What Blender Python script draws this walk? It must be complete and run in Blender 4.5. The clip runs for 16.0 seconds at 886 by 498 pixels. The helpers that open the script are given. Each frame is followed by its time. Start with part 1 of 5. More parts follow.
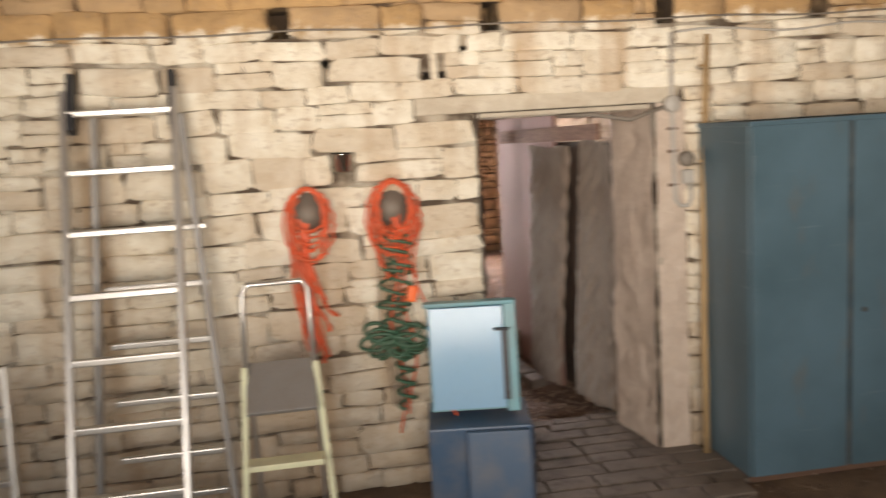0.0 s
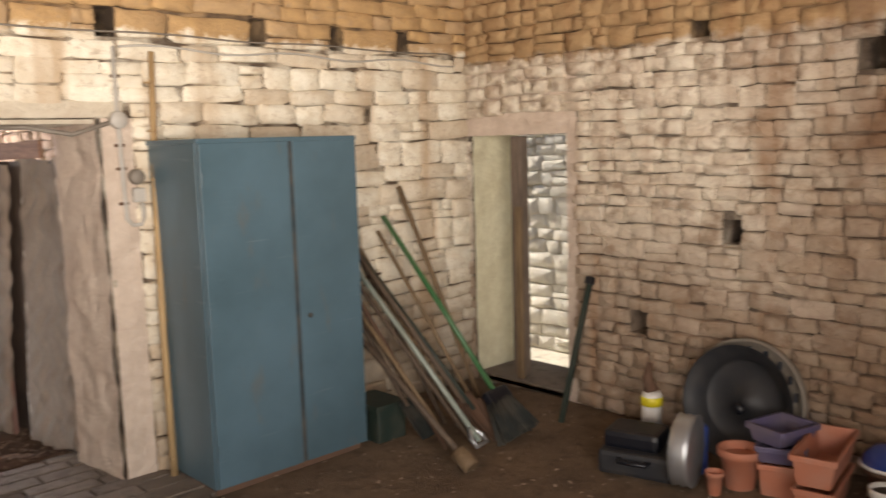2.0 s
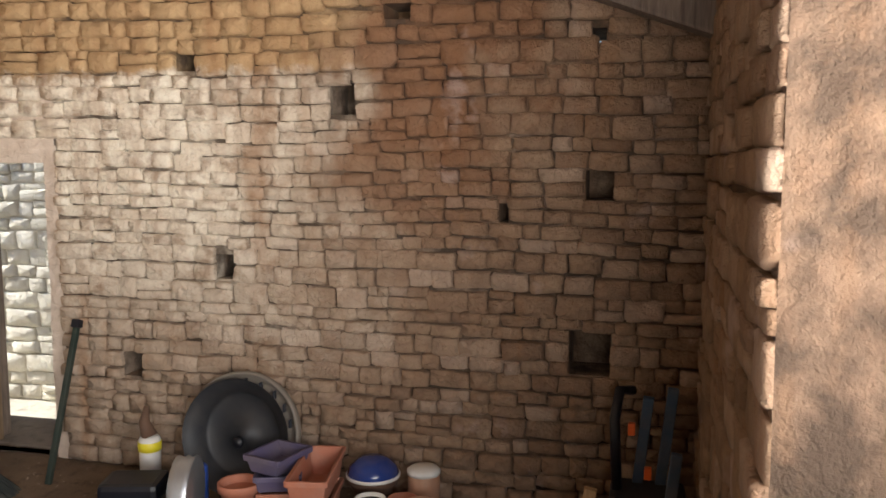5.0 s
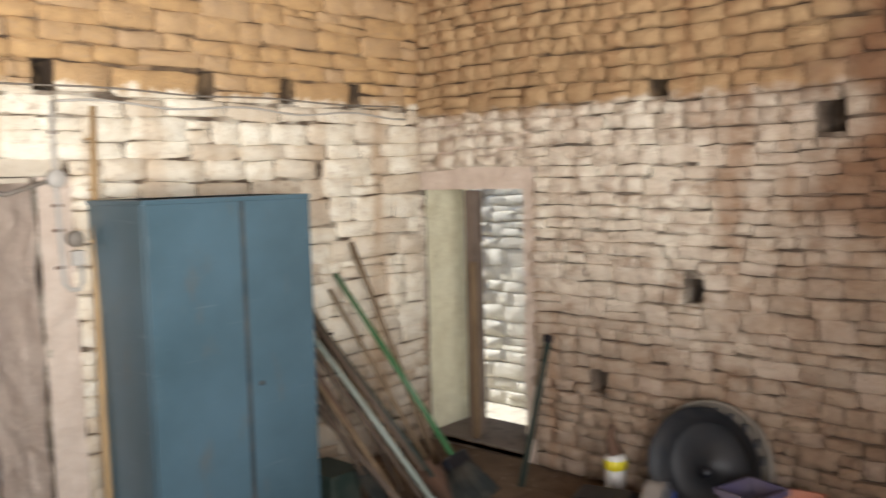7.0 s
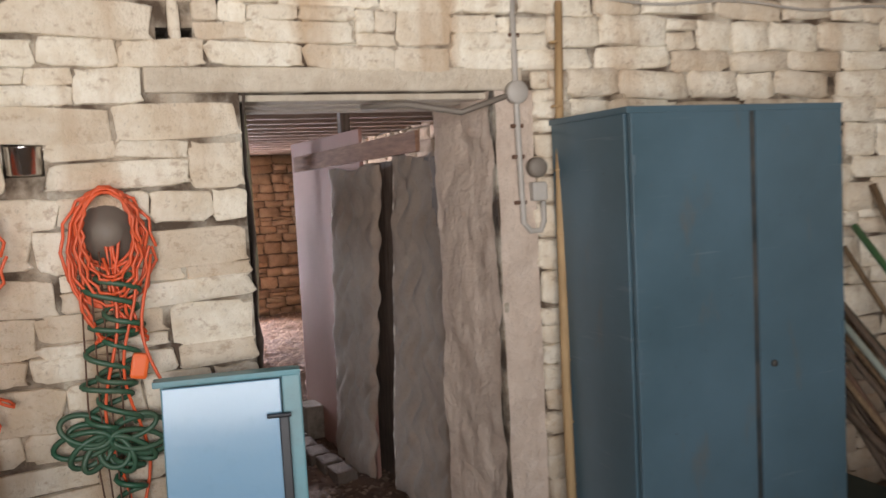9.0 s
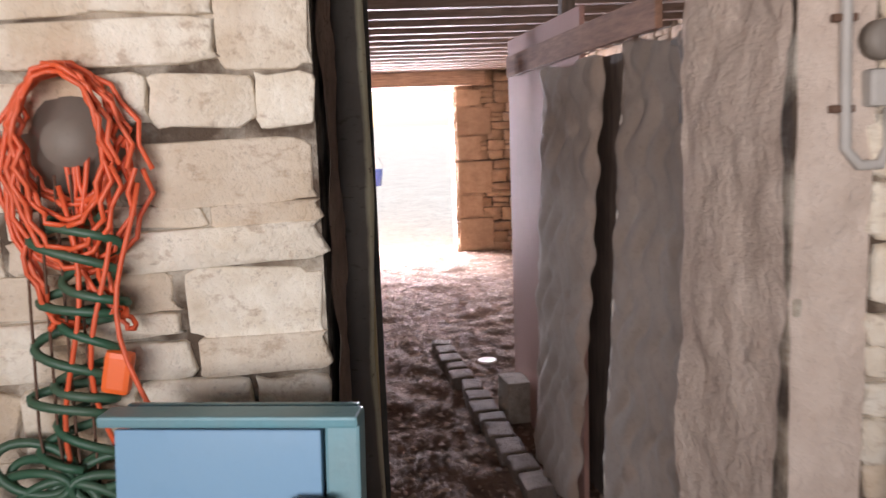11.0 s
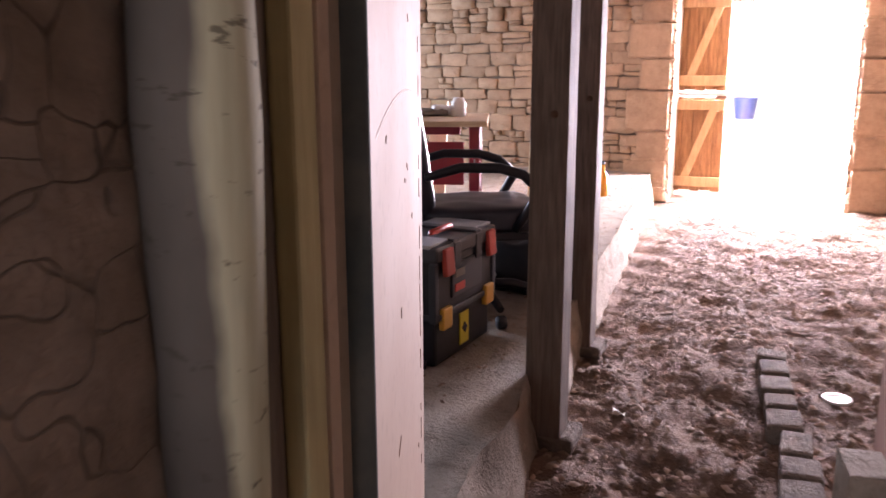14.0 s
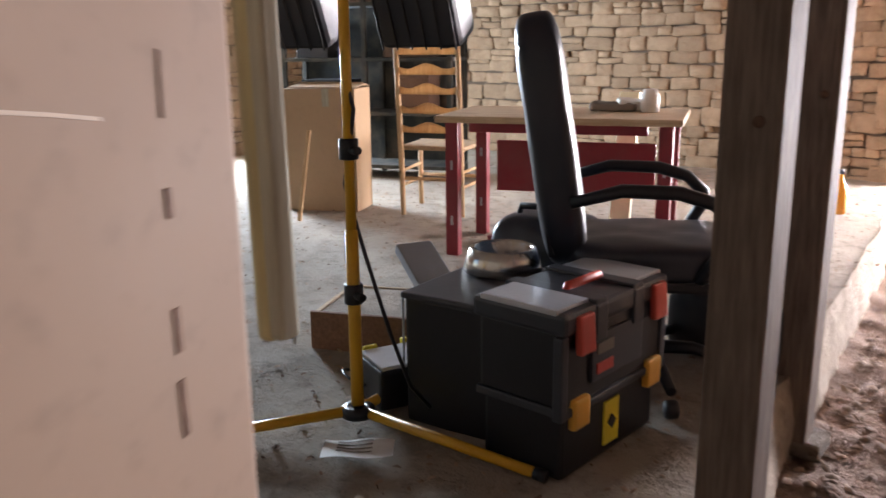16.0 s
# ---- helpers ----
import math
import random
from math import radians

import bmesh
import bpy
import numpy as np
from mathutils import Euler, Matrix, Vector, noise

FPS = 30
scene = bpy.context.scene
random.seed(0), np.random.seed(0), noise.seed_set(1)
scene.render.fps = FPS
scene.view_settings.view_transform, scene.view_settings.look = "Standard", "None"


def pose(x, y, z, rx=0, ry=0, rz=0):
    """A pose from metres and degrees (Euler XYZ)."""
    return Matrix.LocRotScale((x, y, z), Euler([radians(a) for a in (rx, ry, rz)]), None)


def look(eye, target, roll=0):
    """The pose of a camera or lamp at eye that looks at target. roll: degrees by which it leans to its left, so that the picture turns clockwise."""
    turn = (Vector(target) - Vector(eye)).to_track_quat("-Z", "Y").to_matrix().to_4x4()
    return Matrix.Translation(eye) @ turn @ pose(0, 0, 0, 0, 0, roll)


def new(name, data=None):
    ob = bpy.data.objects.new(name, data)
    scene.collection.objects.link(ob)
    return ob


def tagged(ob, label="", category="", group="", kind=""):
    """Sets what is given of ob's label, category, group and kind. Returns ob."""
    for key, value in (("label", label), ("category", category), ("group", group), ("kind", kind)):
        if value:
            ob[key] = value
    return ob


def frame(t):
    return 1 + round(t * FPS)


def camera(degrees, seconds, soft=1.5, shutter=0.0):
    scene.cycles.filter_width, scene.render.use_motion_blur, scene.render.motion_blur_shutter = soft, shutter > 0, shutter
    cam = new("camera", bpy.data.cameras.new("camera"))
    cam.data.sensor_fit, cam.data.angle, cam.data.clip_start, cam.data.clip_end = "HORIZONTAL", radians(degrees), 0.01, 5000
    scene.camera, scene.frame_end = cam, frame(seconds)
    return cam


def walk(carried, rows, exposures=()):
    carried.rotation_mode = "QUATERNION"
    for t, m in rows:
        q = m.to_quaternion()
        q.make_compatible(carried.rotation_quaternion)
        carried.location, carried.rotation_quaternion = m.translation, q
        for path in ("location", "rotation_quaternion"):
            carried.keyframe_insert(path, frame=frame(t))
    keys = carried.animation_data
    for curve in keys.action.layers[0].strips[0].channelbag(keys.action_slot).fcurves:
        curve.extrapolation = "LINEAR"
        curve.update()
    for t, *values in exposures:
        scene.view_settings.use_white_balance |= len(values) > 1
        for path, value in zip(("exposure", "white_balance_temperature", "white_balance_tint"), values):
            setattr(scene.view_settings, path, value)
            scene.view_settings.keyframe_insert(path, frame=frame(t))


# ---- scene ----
cam = camera(55.3, 16.0, shutter=0.5)
PATH = [
    (0, (0.365, -4.306, 1.877), (0.678, -2.351, 1.593), -3.4),
    (0.5, (0.354, -4.259, 1.782), (1.052, -2.4, 1.54), -3.3),
    (1, (0.4, -4.278, 1.797), (1.375, -2.551, 1.544), -2.5),
    (1.5, (0.446, -4.298, 1.78), (1.639, -2.713, 1.527), -2.2),
    (2, (0.489, -4.344, 1.778), (1.856, -2.907, 1.523), -1.7),
    (2.5, (0.551, -4.394, 1.778), (2.064, -3.112, 1.522), -1.4),
    (3, (0.583, -4.402, 1.783), (2.226, -3.291, 1.528), -1.1),
    (3.5, (0.609, -4.43, 1.777), (2.359, -3.492, 1.536), -0.7),
    (4.75, (0.6, -4.39, 1.83), (2.52, -3.93, 1.61), -0.1),
    (5.8, (0.54, -4.297, 1.885), (2.421, -3.648, 1.684), 0.1),
    (6, (0.51, -4.274, 1.89), (2.359, -3.537, 1.7), -0.3),
    (6.5, (0.571, -4.289, 1.892), (2.276, -3.257, 1.721), -0.7),
    (7, (0.517, -4.126, 1.894), (2.002, -2.797, 1.722), -1.5),
    (7.5, (0.495, -3.916, 1.869), (1.734, -2.355, 1.699), -2.0),
    (8, (0.583, -3.671, 1.728), (1.633, -1.974, 1.592), -3.0),
    (8.5, (0.725, -3.377, 1.644), (1.578, -1.572, 1.523), -3.4),
    (9, (0.785, -3.008, 1.592), (1.528, -1.157, 1.437), -3.0),
    (9.5, (0.951, -2.656, 1.55), (1.626, -0.781, 1.375), -3.2),
    (10, (1.131, -2.376, 1.537), (1.651, -0.457, 1.327), -3.1),
    (10.2, (1.194, -2.258, 1.536), (1.624, -0.318, 1.302), -3.0),
    (12.3, (1.667, -0.821, 1.432), (1.438, 1.136, 1.084), -0.9),
    (12.5, (1.698, -0.713, 1.427), (1.433, 1.237, 1.071), -1.0),
    (13.0, (1.739, -0.513, 1.404), (1.358, 1.414, 1.027), -0.5),
    (13.5, (1.76, -0.349, 1.396), (1.166, 1.516, 0.983), -0.3),
    (14.0, (1.735, -0.1, 1.377), (0.977, 1.695, 0.927), -0.2),
    (14.5, (1.678, 0.134, 1.375), (0.869, 1.903, 0.907), -0.4),
    (15.0, (1.644, 0.402, 1.367), (0.757, 2.131, 0.895), -0.5),
    (15.5, (1.613, 0.64, 1.367), (0.564, 2.276, 0.895), -0.5),
    (16.0, (1.522, 0.89, 1.346), (0.337, 2.429, 0.871), -0.6),
]
EXPOSURES = [(0.0, 0.35, 7000, 12), (3.5, 0.85, 6800, 14), (6.0, 0.9, 6050, 7), (7.2, 0.75, 6150, 10), (8.5, 0.05, 6250, 12), (10.2, 0.3, 6050, 15), (12.3, 0.3, 6250, 24), (13.2, 0.75, 6250, 26), (14.5, 0.95, 6300, 28), (15.3, 0.65, 6300, 28), (16.0, 0.75, 6400, 12)]
walk(cam, [(t, look(eye, target, roll)) for t, eye, target, roll in PATH], EXPOSURES)

# the back room stands slightly turned against the front room
BACK = pose(0.056, 0.177, 0, 0, 0, 0.15)
ROOM = {"back": False}

# ---- light ----
world = bpy.data.worlds.new("sky")
scene.world = world
world.use_nodes = True
wn = world.node_tree
sky = wn.nodes.new("ShaderNodeTexSky")
sky.sky_type, sky.sun_disc = "NISHITA", False
SUN_EL, SUN_ROT = radians(41), radians(-10)
sky.sun_elevation, sky.sun_rotation = SUN_EL, SUN_ROT
wn.links.new(sky.outputs[0], wn.nodes["Background"].inputs[0])
wn.nodes["Background"].inputs[1].default_value = 0.15
sun_data = bpy.data.lights.new("sun", "SUN")
sun_data.energy, sun_data.angle, sun_data.color = 5.0, radians(0.5), (1.0, 0.95, 0.86)
sun = new("sun", sun_data)
sun_dir = Vector((math.sin(SUN_ROT) * math.cos(SUN_EL), math.cos(SUN_ROT) * math.cos(SUN_EL), math.sin(SUN_EL)))
sun.matrix_world = look(sun_dir * 30, (0, 0, 0))


def opening_light(name, eye, target, w, h, power, colour, spread=180):
    """Sky light that comes in through an opening."""
    data = bpy.data.lights.new(name, "AREA")
    data.spread = radians(spread)
    data.shape, data.size, data.size_y, data.energy, data.color = "RECTANGLE", w, h, power, colour
    ob = new(name, data)
    ob.matrix_world = (BACK if ROOM["back"] else Matrix()) @ look(eye, target)
    return ob


opening_light("barn_doorway_light", (0.2, -5.1, 1.7), (2.9, -0.6, 5.3), 3.6, 2.0, 215, (1.0, 0.93, 0.85), 140)
ROOM["back"] = True
opening_light("exit_light", (1.32, 8.85, 1.0), (1.1, 0, 0.7), 1.5, 1.9, 800, (1.0, 0.93, 0.96))
# added cool fill light for the back room, set in an unseen window
opening_light("side_fill_light", (-5.85, 5.55, 1.35), (0, 4.0, 0.6), 1.05, 0.9, 420, (0.72, 0.86, 1.0))
ROOM["back"] = False

# ---- materials ----


class Net:
    """A short way to wire shader nodes."""

    def __init__(self, name):
        self.mat = bpy.data.materials.new(name)
        self.mat.use_nodes = True
        self.t = self.mat.node_tree
        self.bsdf = self.t.nodes["Principled BSDF"]

    def put(self, kind, **inputs):
        n = self.t.nodes.new(kind)
        for k, v in inputs.items():
            self.link(v, n.inputs[k.replace("_", " ")])
        return n

    def link(self, v, socket):
        if isinstance(v, bpy.types.NodeSocket):
            self.t.links.new(v, socket)
        else:
            socket.default_value = v

    def pos(self, stretch=(1, 1, 1)):
        g = self.t.nodes.new("ShaderNodeNewGeometry")
        m = self.t.nodes.new("ShaderNodeMapping")
        m.inputs["Scale"].default_value = stretch
        self.t.links.new(g.outputs["Position"], m.inputs[0])
        return m.outputs[0]

    def local(self, stretch=(1, 1, 1)):
        g = self.t.nodes.new("ShaderNodeTexCoord")
        m = self.t.nodes.new("ShaderNodeMapping")
        m.inputs["Scale"].default_value = stretch
        self.t.links.new(g.outputs["Object"], m.inputs[0])
        return m.outputs[0]

    def noise(self, vec, scale, detail=4, rough=0.55):
        n = self.put("ShaderNodeTexNoise", Vector=vec, Scale=scale, Detail=detail, Roughness=rough)
        return n.outputs["Fac"]

    def ramp(self, fac, a, b):
        n = self.put("ShaderNodeMapRange", Value=fac)
        n.inputs["From Min"].default_value, n.inputs["From Max"].default_value = a, b
        return n.outputs[0]

    def mix(self, fac, a, b, kind="MIX"):
        n = self.t.nodes.new("ShaderNodeMix")
        n.data_type, n.blend_type = "RGBA", kind
        self.link(fac, n.inputs[0])
        self.link((*a, 1) if isinstance(a, tuple) else a, n.inputs[6])
        self.link((*b, 1) if isinstance(b, tuple) else b, n.inputs[7])
        return n.outputs[2]

    def math(self, op, a, b=0.0):
        n = self.t.nodes.new("ShaderNodeMath")
        n.operation = op
        self.link(a, n.inputs[0])
        self.link(b, n.inputs[1])
        return n.outputs[0]

    def axis(self, i):
        g = self.t.nodes.new("ShaderNodeNewGeometry")
        s = self.put("ShaderNodeSeparateXYZ", Vector=g.outputs["Position"])
        return s.outputs[i]

    def rand(self):
        """One number for each piece, be it an object or an island of a joined mesh."""
        o = self.t.nodes.new("ShaderNodeObjectInfo").outputs["Random"]
        g = self.t.nodes.new("ShaderNodeNewGeometry").outputs["Random Per Island"]
        return self.math("FRACT", self.math("ADD", o, g))

    def done(self, colour, rough=0.8, metal=0.0, bump=None, strength=0.3, depth=0.01):
        self.link((*colour, 1) if isinstance(colour, tuple) else colour, self.bsdf.inputs["Base Color"])
        self.link(rough, self.bsdf.inputs["Roughness"])
        self.bsdf.inputs["Metallic"].default_value = metal
        if bump is not None:
            b = self.put("ShaderNodeBump", Height=bump, Strength=strength, Distance=depth)
            self.t.links.new(b.outputs[0], self.bsdf.inputs["Normal"])
        return self.mat


def plain(name, colour, rough=0.6, metal=0.0, dirt=0.35, dust=(0.25, 0.2, 0.15), scale=6.0):
    """Paint, plastic or metal with dust and small wear."""
    n = Net(name)
    p = n.local()
    big, fine = n.noise(p, scale, 5), n.noise(p, scale * 12, 3)
    c = n.mix(n.math("MULTIPLY", n.ramp(big, 0.42, 0.75), dirt), colour, dust)
    c = n.mix(n.math("MULTIPLY", n.ramp(fine, 0.55, 0.8), dirt * 0.6), c, tuple(v * 0.5 for v in colour))
    r = n.math("ADD", n.math("MULTIPLY", big, 0.25), rough - 0.12)
    return n.done(c, r, metal, fine, 0.12, 0.004)


def timber(name, light, dark, along=2, rough=0.75, scale=7.0):
    n = Net(name)
    s = [9.0, 9.0, 9.0]
    s[along] = 0.7
    p = n.local(tuple(s))
    grain, blot = n.noise(p, scale, 6, 0.65), n.noise(n.local(), 3.0, 4)
    c = n.mix(n.ramp(grain, 0.35, 0.65), dark, light)
    c = n.mix(n.math("MULTIPLY", n.ramp(blot, 0.5, 0.75), 0.5), c, tuple(v * 0.45 for v in dark))
    c = n.mix(n.math("MULTIPLY", n.rand(), 0.25), c, dark)
    return n.done(c, rough, 0, grain, 0.35, 0.006)


def stone_net(name):
    n = Net(name)
    p = n.pos()
    return n, p, n.noise(p, 2.2, 5), n.noise(p, 11, 5, 0.65), n.noise(p, 60, 4, 0.7)


def wall_a_stone(name, joint=False):
    n, p, big, mid, fine = stone_net(name)
    white = n.mix(n.ramp(mid, 0.4, 0.72), (0.88, 0.82, 0.69), (0.70, 0.60, 0.45))
    tan = n.mix(n.ramp(mid, 0.3, 0.7), (0.58, 0.37, 0.17), (0.40, 0.25, 0.12))
    runs = n.noise(n.pos((3.2, 3.2, 0.35)), 1.3, 4)
    white = n.mix(n.math("MULTIPLY", n.ramp(runs, 0.51, 0.68), 0.8), white, (0.50, 0.34, 0.20))
    white = n.mix(n.math("MULTIPLY", n.ramp(big, 0.55, 0.75), 0.5), white, (0.45, 0.37, 0.28))
    edge = n.math("ADD", n.axis(2), n.math("MULTIPLY", n.math("SUBTRACT", mid, 0.5), 0.22))
    c = n.mix(n.ramp(edge, 2.36, 2.40), white, tan)
    low = n.math("SUBTRACT", 1.0, n.ramp(n.math("ADD", n.axis(2), n.math("MULTIPLY", big, 1.8)), 0.8, 2.0))
    c = n.mix(n.math("MULTIPLY", low, 0.8), c, (0.30, 0.21, 0.135))
    r = n.rand()
    c = n.mix(n.math("MULTIPLY", n.ramp(r, 0.45, 1.0), 0.5), c, (0.47, 0.34, 0.22))
    flake = n.noise(n.pos((1, 1, 1.6)), 19, 6, 0.7)
    c = n.mix(n.math("MULTIPLY", n.ramp(flake, 0.56, 0.66), 0.55), c, (0.40, 0.28, 0.18))
    c = n.mix(n.math("MULTIPLY", n.ramp(fine, 0.6, 0.78), 0.55), c, (0.16, 0.11, 0.075))
    if joint:
        c = n.mix(n.math("ADD", 0.42, n.math("MULTIPLY", n.ramp(n.noise(p, 5.5, 5), 0.42, 0.58), 0.55)), c, (0.07, 0.045, 0.028))
    return n.done(c, 0.92, 0, n.math("ADD", mid, n.math("MULTIPLY", fine, 0.3)), 0.8, 0.03)


def wall_b_stone(name, joint=False):
    n, p, big, mid, fine = stone_net(name)
    wide = n.noise(p, 0.9, 4)
    white = n.mix(n.ramp(mid, 0.35, 0.72), (0.84, 0.76, 0.63), (0.64, 0.52, 0.40))
    bare = n.mix(n.ramp(mid, 0.3, 0.7), (0.40, 0.27, 0.175), (0.24, 0.15, 0.095))
    tan = n.mix(n.ramp(mid, 0.3, 0.7), (0.54, 0.36, 0.19), (0.38, 0.24, 0.12))
    r = n.rand()
    # bare stones vary one by one, limewash evens them out
    bare = n.mix(n.math("MULTIPLY", n.ramp(r, 0.4, 1.0), 0.6), bare, (0.20, 0.115, 0.07))
    bare = n.mix(n.math("MULTIPLY", n.ramp(r, 0.25, 0.0), 0.4), bare, (0.56, 0.44, 0.36))
    y = n.math("ADD", n.axis(1), n.math("ADD", n.math("MULTIPLY", n.math("SUBTRACT", big, 0.5), 1.5), n.math("MULTIPLY", n.math("SUBTRACT", wide, 0.5), 2.2)))
    lime = n.ramp(y, -3.1, -2.1)
    edge = n.math("ADD", n.axis(2), n.math("MULTIPLY", n.math("SUBTRACT", mid, 0.5), 0.2))
    top = n.ramp(edge, 2.27, 2.33)
    worn = n.math("SUBTRACT", 1.0, n.math("MULTIPLY", n.ramp(n.noise(n.pos((1, 1, 1.4)), 7, 5, 0.62), 0.5, 0.66), 0.7))
    low = n.math("ADD", 0.22, n.math("MULTIPLY", n.ramp(n.math("ADD", n.axis(2), n.math("MULTIPLY", wide, 1.2)), 1.3, 2.2), 0.78))
    f = n.math("MULTIPLY", n.math("MULTIPLY", lime, n.math("SUBTRACT", 1.0, top)), n.math("MULTIPLY", worn, low))
    c = n.mix(n.math("MULTIPLY", top, n.ramp(y, -3.2, -2.7)), bare, tan)
    c = n.mix(f, c, white)
    # rust-brown runs of water from above
    runs = n.noise(n.pos((2.6, 2.6, 0.25)), 1.3, 4)
    c = n.mix(n.math("MULTIPLY", n.ramp(runs, 0.53, 0.66), 0.6), c, (0.30, 0.145, 0.06))
    off = n.math("ABSOLUTE", n.math("ADD", n.math("ADD", n.axis(1), 3.25), n.math("MULTIPLY", n.math("SUBTRACT", big, 0.5), 1.6)))
    damp = n.math("MULTIPLY", n.ramp(off, 0.6, 0.3), n.ramp(n.math("ADD", n.axis(2), big), 1.8, 2.5))
    c = n.mix(n.math("MULTIPLY", damp, 0.75), c, (0.20, 0.085, 0.035))
    blotch = n.math("MULTIPLY", n.ramp(n.noise(p, 3.1, 4), 0.62, 0.7), n.ramp(n.axis(1), -3.0, -3.4))
    c = n.mix(n.math("MULTIPLY", blotch, 0.5), c, (0.50, 0.38, 0.34))
    c = n.mix(n.math("MULTIPLY", n.ramp(fine, 0.58, 0.8), 0.5), c, (0.15, 0.10, 0.07))
    if joint:
        c = n.mix(n.math("ADD", 0.35, n.math("MULTIPLY", n.ramp(n.noise(p, 6, 5), 0.4, 0.58), 0.55)), c, (0.055, 0.035, 0.022))
    return n.done(c, 0.92, 0, n.math("ADD", mid, n.math("MULTIPLY", fine, 0.35)), 0.9, 0.04)


def bare_stone(name, light, dark, joint=False):
    n, p, big, mid, fine = stone_net(name)
    c = n.mix(n.ramp(mid, 0.3, 0.7), light, dark)
    c = n.mix(n.math("MULTIPLY", n.rand(), 0.5), c, tuple(v * 0.6 for v in dark))
    c = n.mix(n.math("MULTIPLY", n.ramp(fine, 0.58, 0.8), 0.4), c, tuple(v * 0.4 for v in dark))
    if joint:
        c = n.mix(0.6, c, tuple(v * 0.35 for v in dark))
    return n.done(c, 0.92, 0, n.math("ADD", mid, n.math("MULTIPLY", fine, 0.3)), 0.8, 0.03)


def dirt(name, light, dark, chips):
    n, p, big, mid, fine = stone_net(name)
    c = n.mix(n.ramp(big, 0.3, 0.7), light, dark)
    c = n.mix(n.math("MULTIPLY", n.ramp(mid, 0.5, 0.72), 0.7), c, tuple(v * 0.5 for v in dark))
    c = n.mix(n.math("MULTIPLY", n.ramp(fine, 0.6, 0.72), 0.6), c, chips)
    return n.done(c, 0.95, 0, n.math("ADD", mid, fine), 0.8, 0.025)


def scuffed_steel():
    """Blue-grey enamel with rust freckles, dull patches and long rubs."""
    n = Net("blue_steel_paint")
    p = n.local()
    big, mid, fine = n.noise(p, 1.8, 5), n.noise(n.local((1, 1, 0.35)), 7, 6, 0.65), n.noise(p, 55, 4, 0.7)
    c = n.mix(n.ramp(big, 0.35, 0.68), (0.085, 0.145, 0.185), (0.06, 0.105, 0.13))
    c = n.mix(n.math("MULTIPLY", n.ramp(mid, 0.6, 0.72), 0.45), c, (0.15, 0.115, 0.075))
    c = n.mix(n.math("MULTIPLY", n.ramp(fine, 0.66, 0.74), 0.7), c, (0.05, 0.035, 0.025))
    rub = n.noise(n.local((2, 2, 40)), 1.5, 3)
    c = n.mix(n.math("MULTIPLY", n.ramp(rub, 0.66, 0.75), 0.3), c, (0.2, 0.24, 0.26))
    return n.done(c, n.math("ADD", n.math("MULTIPLY", mid, 0.3), 0.2), 0, mid, 0.12, 0.006)


def stripped_log():
    """A half-barked log: grey-black shade coloured into one side, bare pale wood opposite."""
    n = Net("log_with_shaded_side")
    p = n.local()
    wob = n.noise(n.local((1, 1, 0.5)), 5, 5)
    g = n.t.nodes.new("ShaderNodeTexCoord")
    x = n.put("ShaderNodeSeparateXYZ", Vector=g.outputs["Object"])
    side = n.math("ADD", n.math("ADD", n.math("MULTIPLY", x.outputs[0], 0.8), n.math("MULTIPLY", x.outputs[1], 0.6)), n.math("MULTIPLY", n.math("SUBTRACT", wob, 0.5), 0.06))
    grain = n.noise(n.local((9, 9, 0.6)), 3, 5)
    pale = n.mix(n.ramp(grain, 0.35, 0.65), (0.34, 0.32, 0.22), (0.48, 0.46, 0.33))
    shaded_bark = n.mix(n.ramp(wob, 0.3, 0.7), (0.05, 0.042, 0.036), (0.12, 0.105, 0.09))
    # the colour is dark away from the exit light, pale towards it
    c = n.mix(n.ramp(side, 0.004, 0.016), shaded_bark, pale)
    c = n.mix(n.math("MULTIPLY", n.ramp(n.noise(n.local((1, 1, 3)), 30, 4), 0.62, 0.68), 0.7), c, (0.05, 0.04, 0.03))
    return n.done(c, 0.85, 0, grain, 0.4, 0.006)


M = {}
M["wall_a"], M["wall_a_joint"] = wall_a_stone("limewashed_stone"), wall_a_stone("limewashed_joint", True)
M["wall_b"], M["wall_b_joint"] = wall_b_stone("worn_lime_stone"), wall_b_stone("worn_lime_joint", True)
M["bare"] = bare_stone("bare_stone", (0.46, 0.315, 0.195), (0.31, 0.20, 0.12))
M["bare_joint"] = bare_stone("bare_stone_joint", (0.30, 0.22, 0.15), (0.22, 0.15, 0.10), True)
M["yard"] = bare_stone("pale_yard_stone", (0.76, 0.73, 0.64), (0.60, 0.55, 0.45))
n_, p_, big_, mid_, fine_ = stone_net("cracked_mud_plaster")
crack = n_.put("ShaderNodeTexVoronoi", Vector=n_.mix(0.35, n_.pos((1, 1, 0.7)), n_.put("ShaderNodeTexNoise", Vector=p_, Scale=5.0).outputs["Color"]), Scale=15.0)
crack.feature = "DISTANCE_TO_EDGE"
line = n_.ramp(crack.outputs["Distance"], 0.0, 0.022)
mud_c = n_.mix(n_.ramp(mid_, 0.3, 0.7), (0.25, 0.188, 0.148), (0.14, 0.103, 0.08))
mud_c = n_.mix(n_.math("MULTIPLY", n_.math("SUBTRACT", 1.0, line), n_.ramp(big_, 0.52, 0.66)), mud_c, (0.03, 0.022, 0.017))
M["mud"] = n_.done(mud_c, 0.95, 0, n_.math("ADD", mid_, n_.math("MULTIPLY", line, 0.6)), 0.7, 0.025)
M["plaster"] = bare_stone("lime_plaster", (0.74, 0.62, 0.52), (0.57, 0.45, 0.36))
M["lintel"] = bare_stone("limed_lintel", (0.74, 0.67, 0.55), (0.54, 0.45, 0.34))
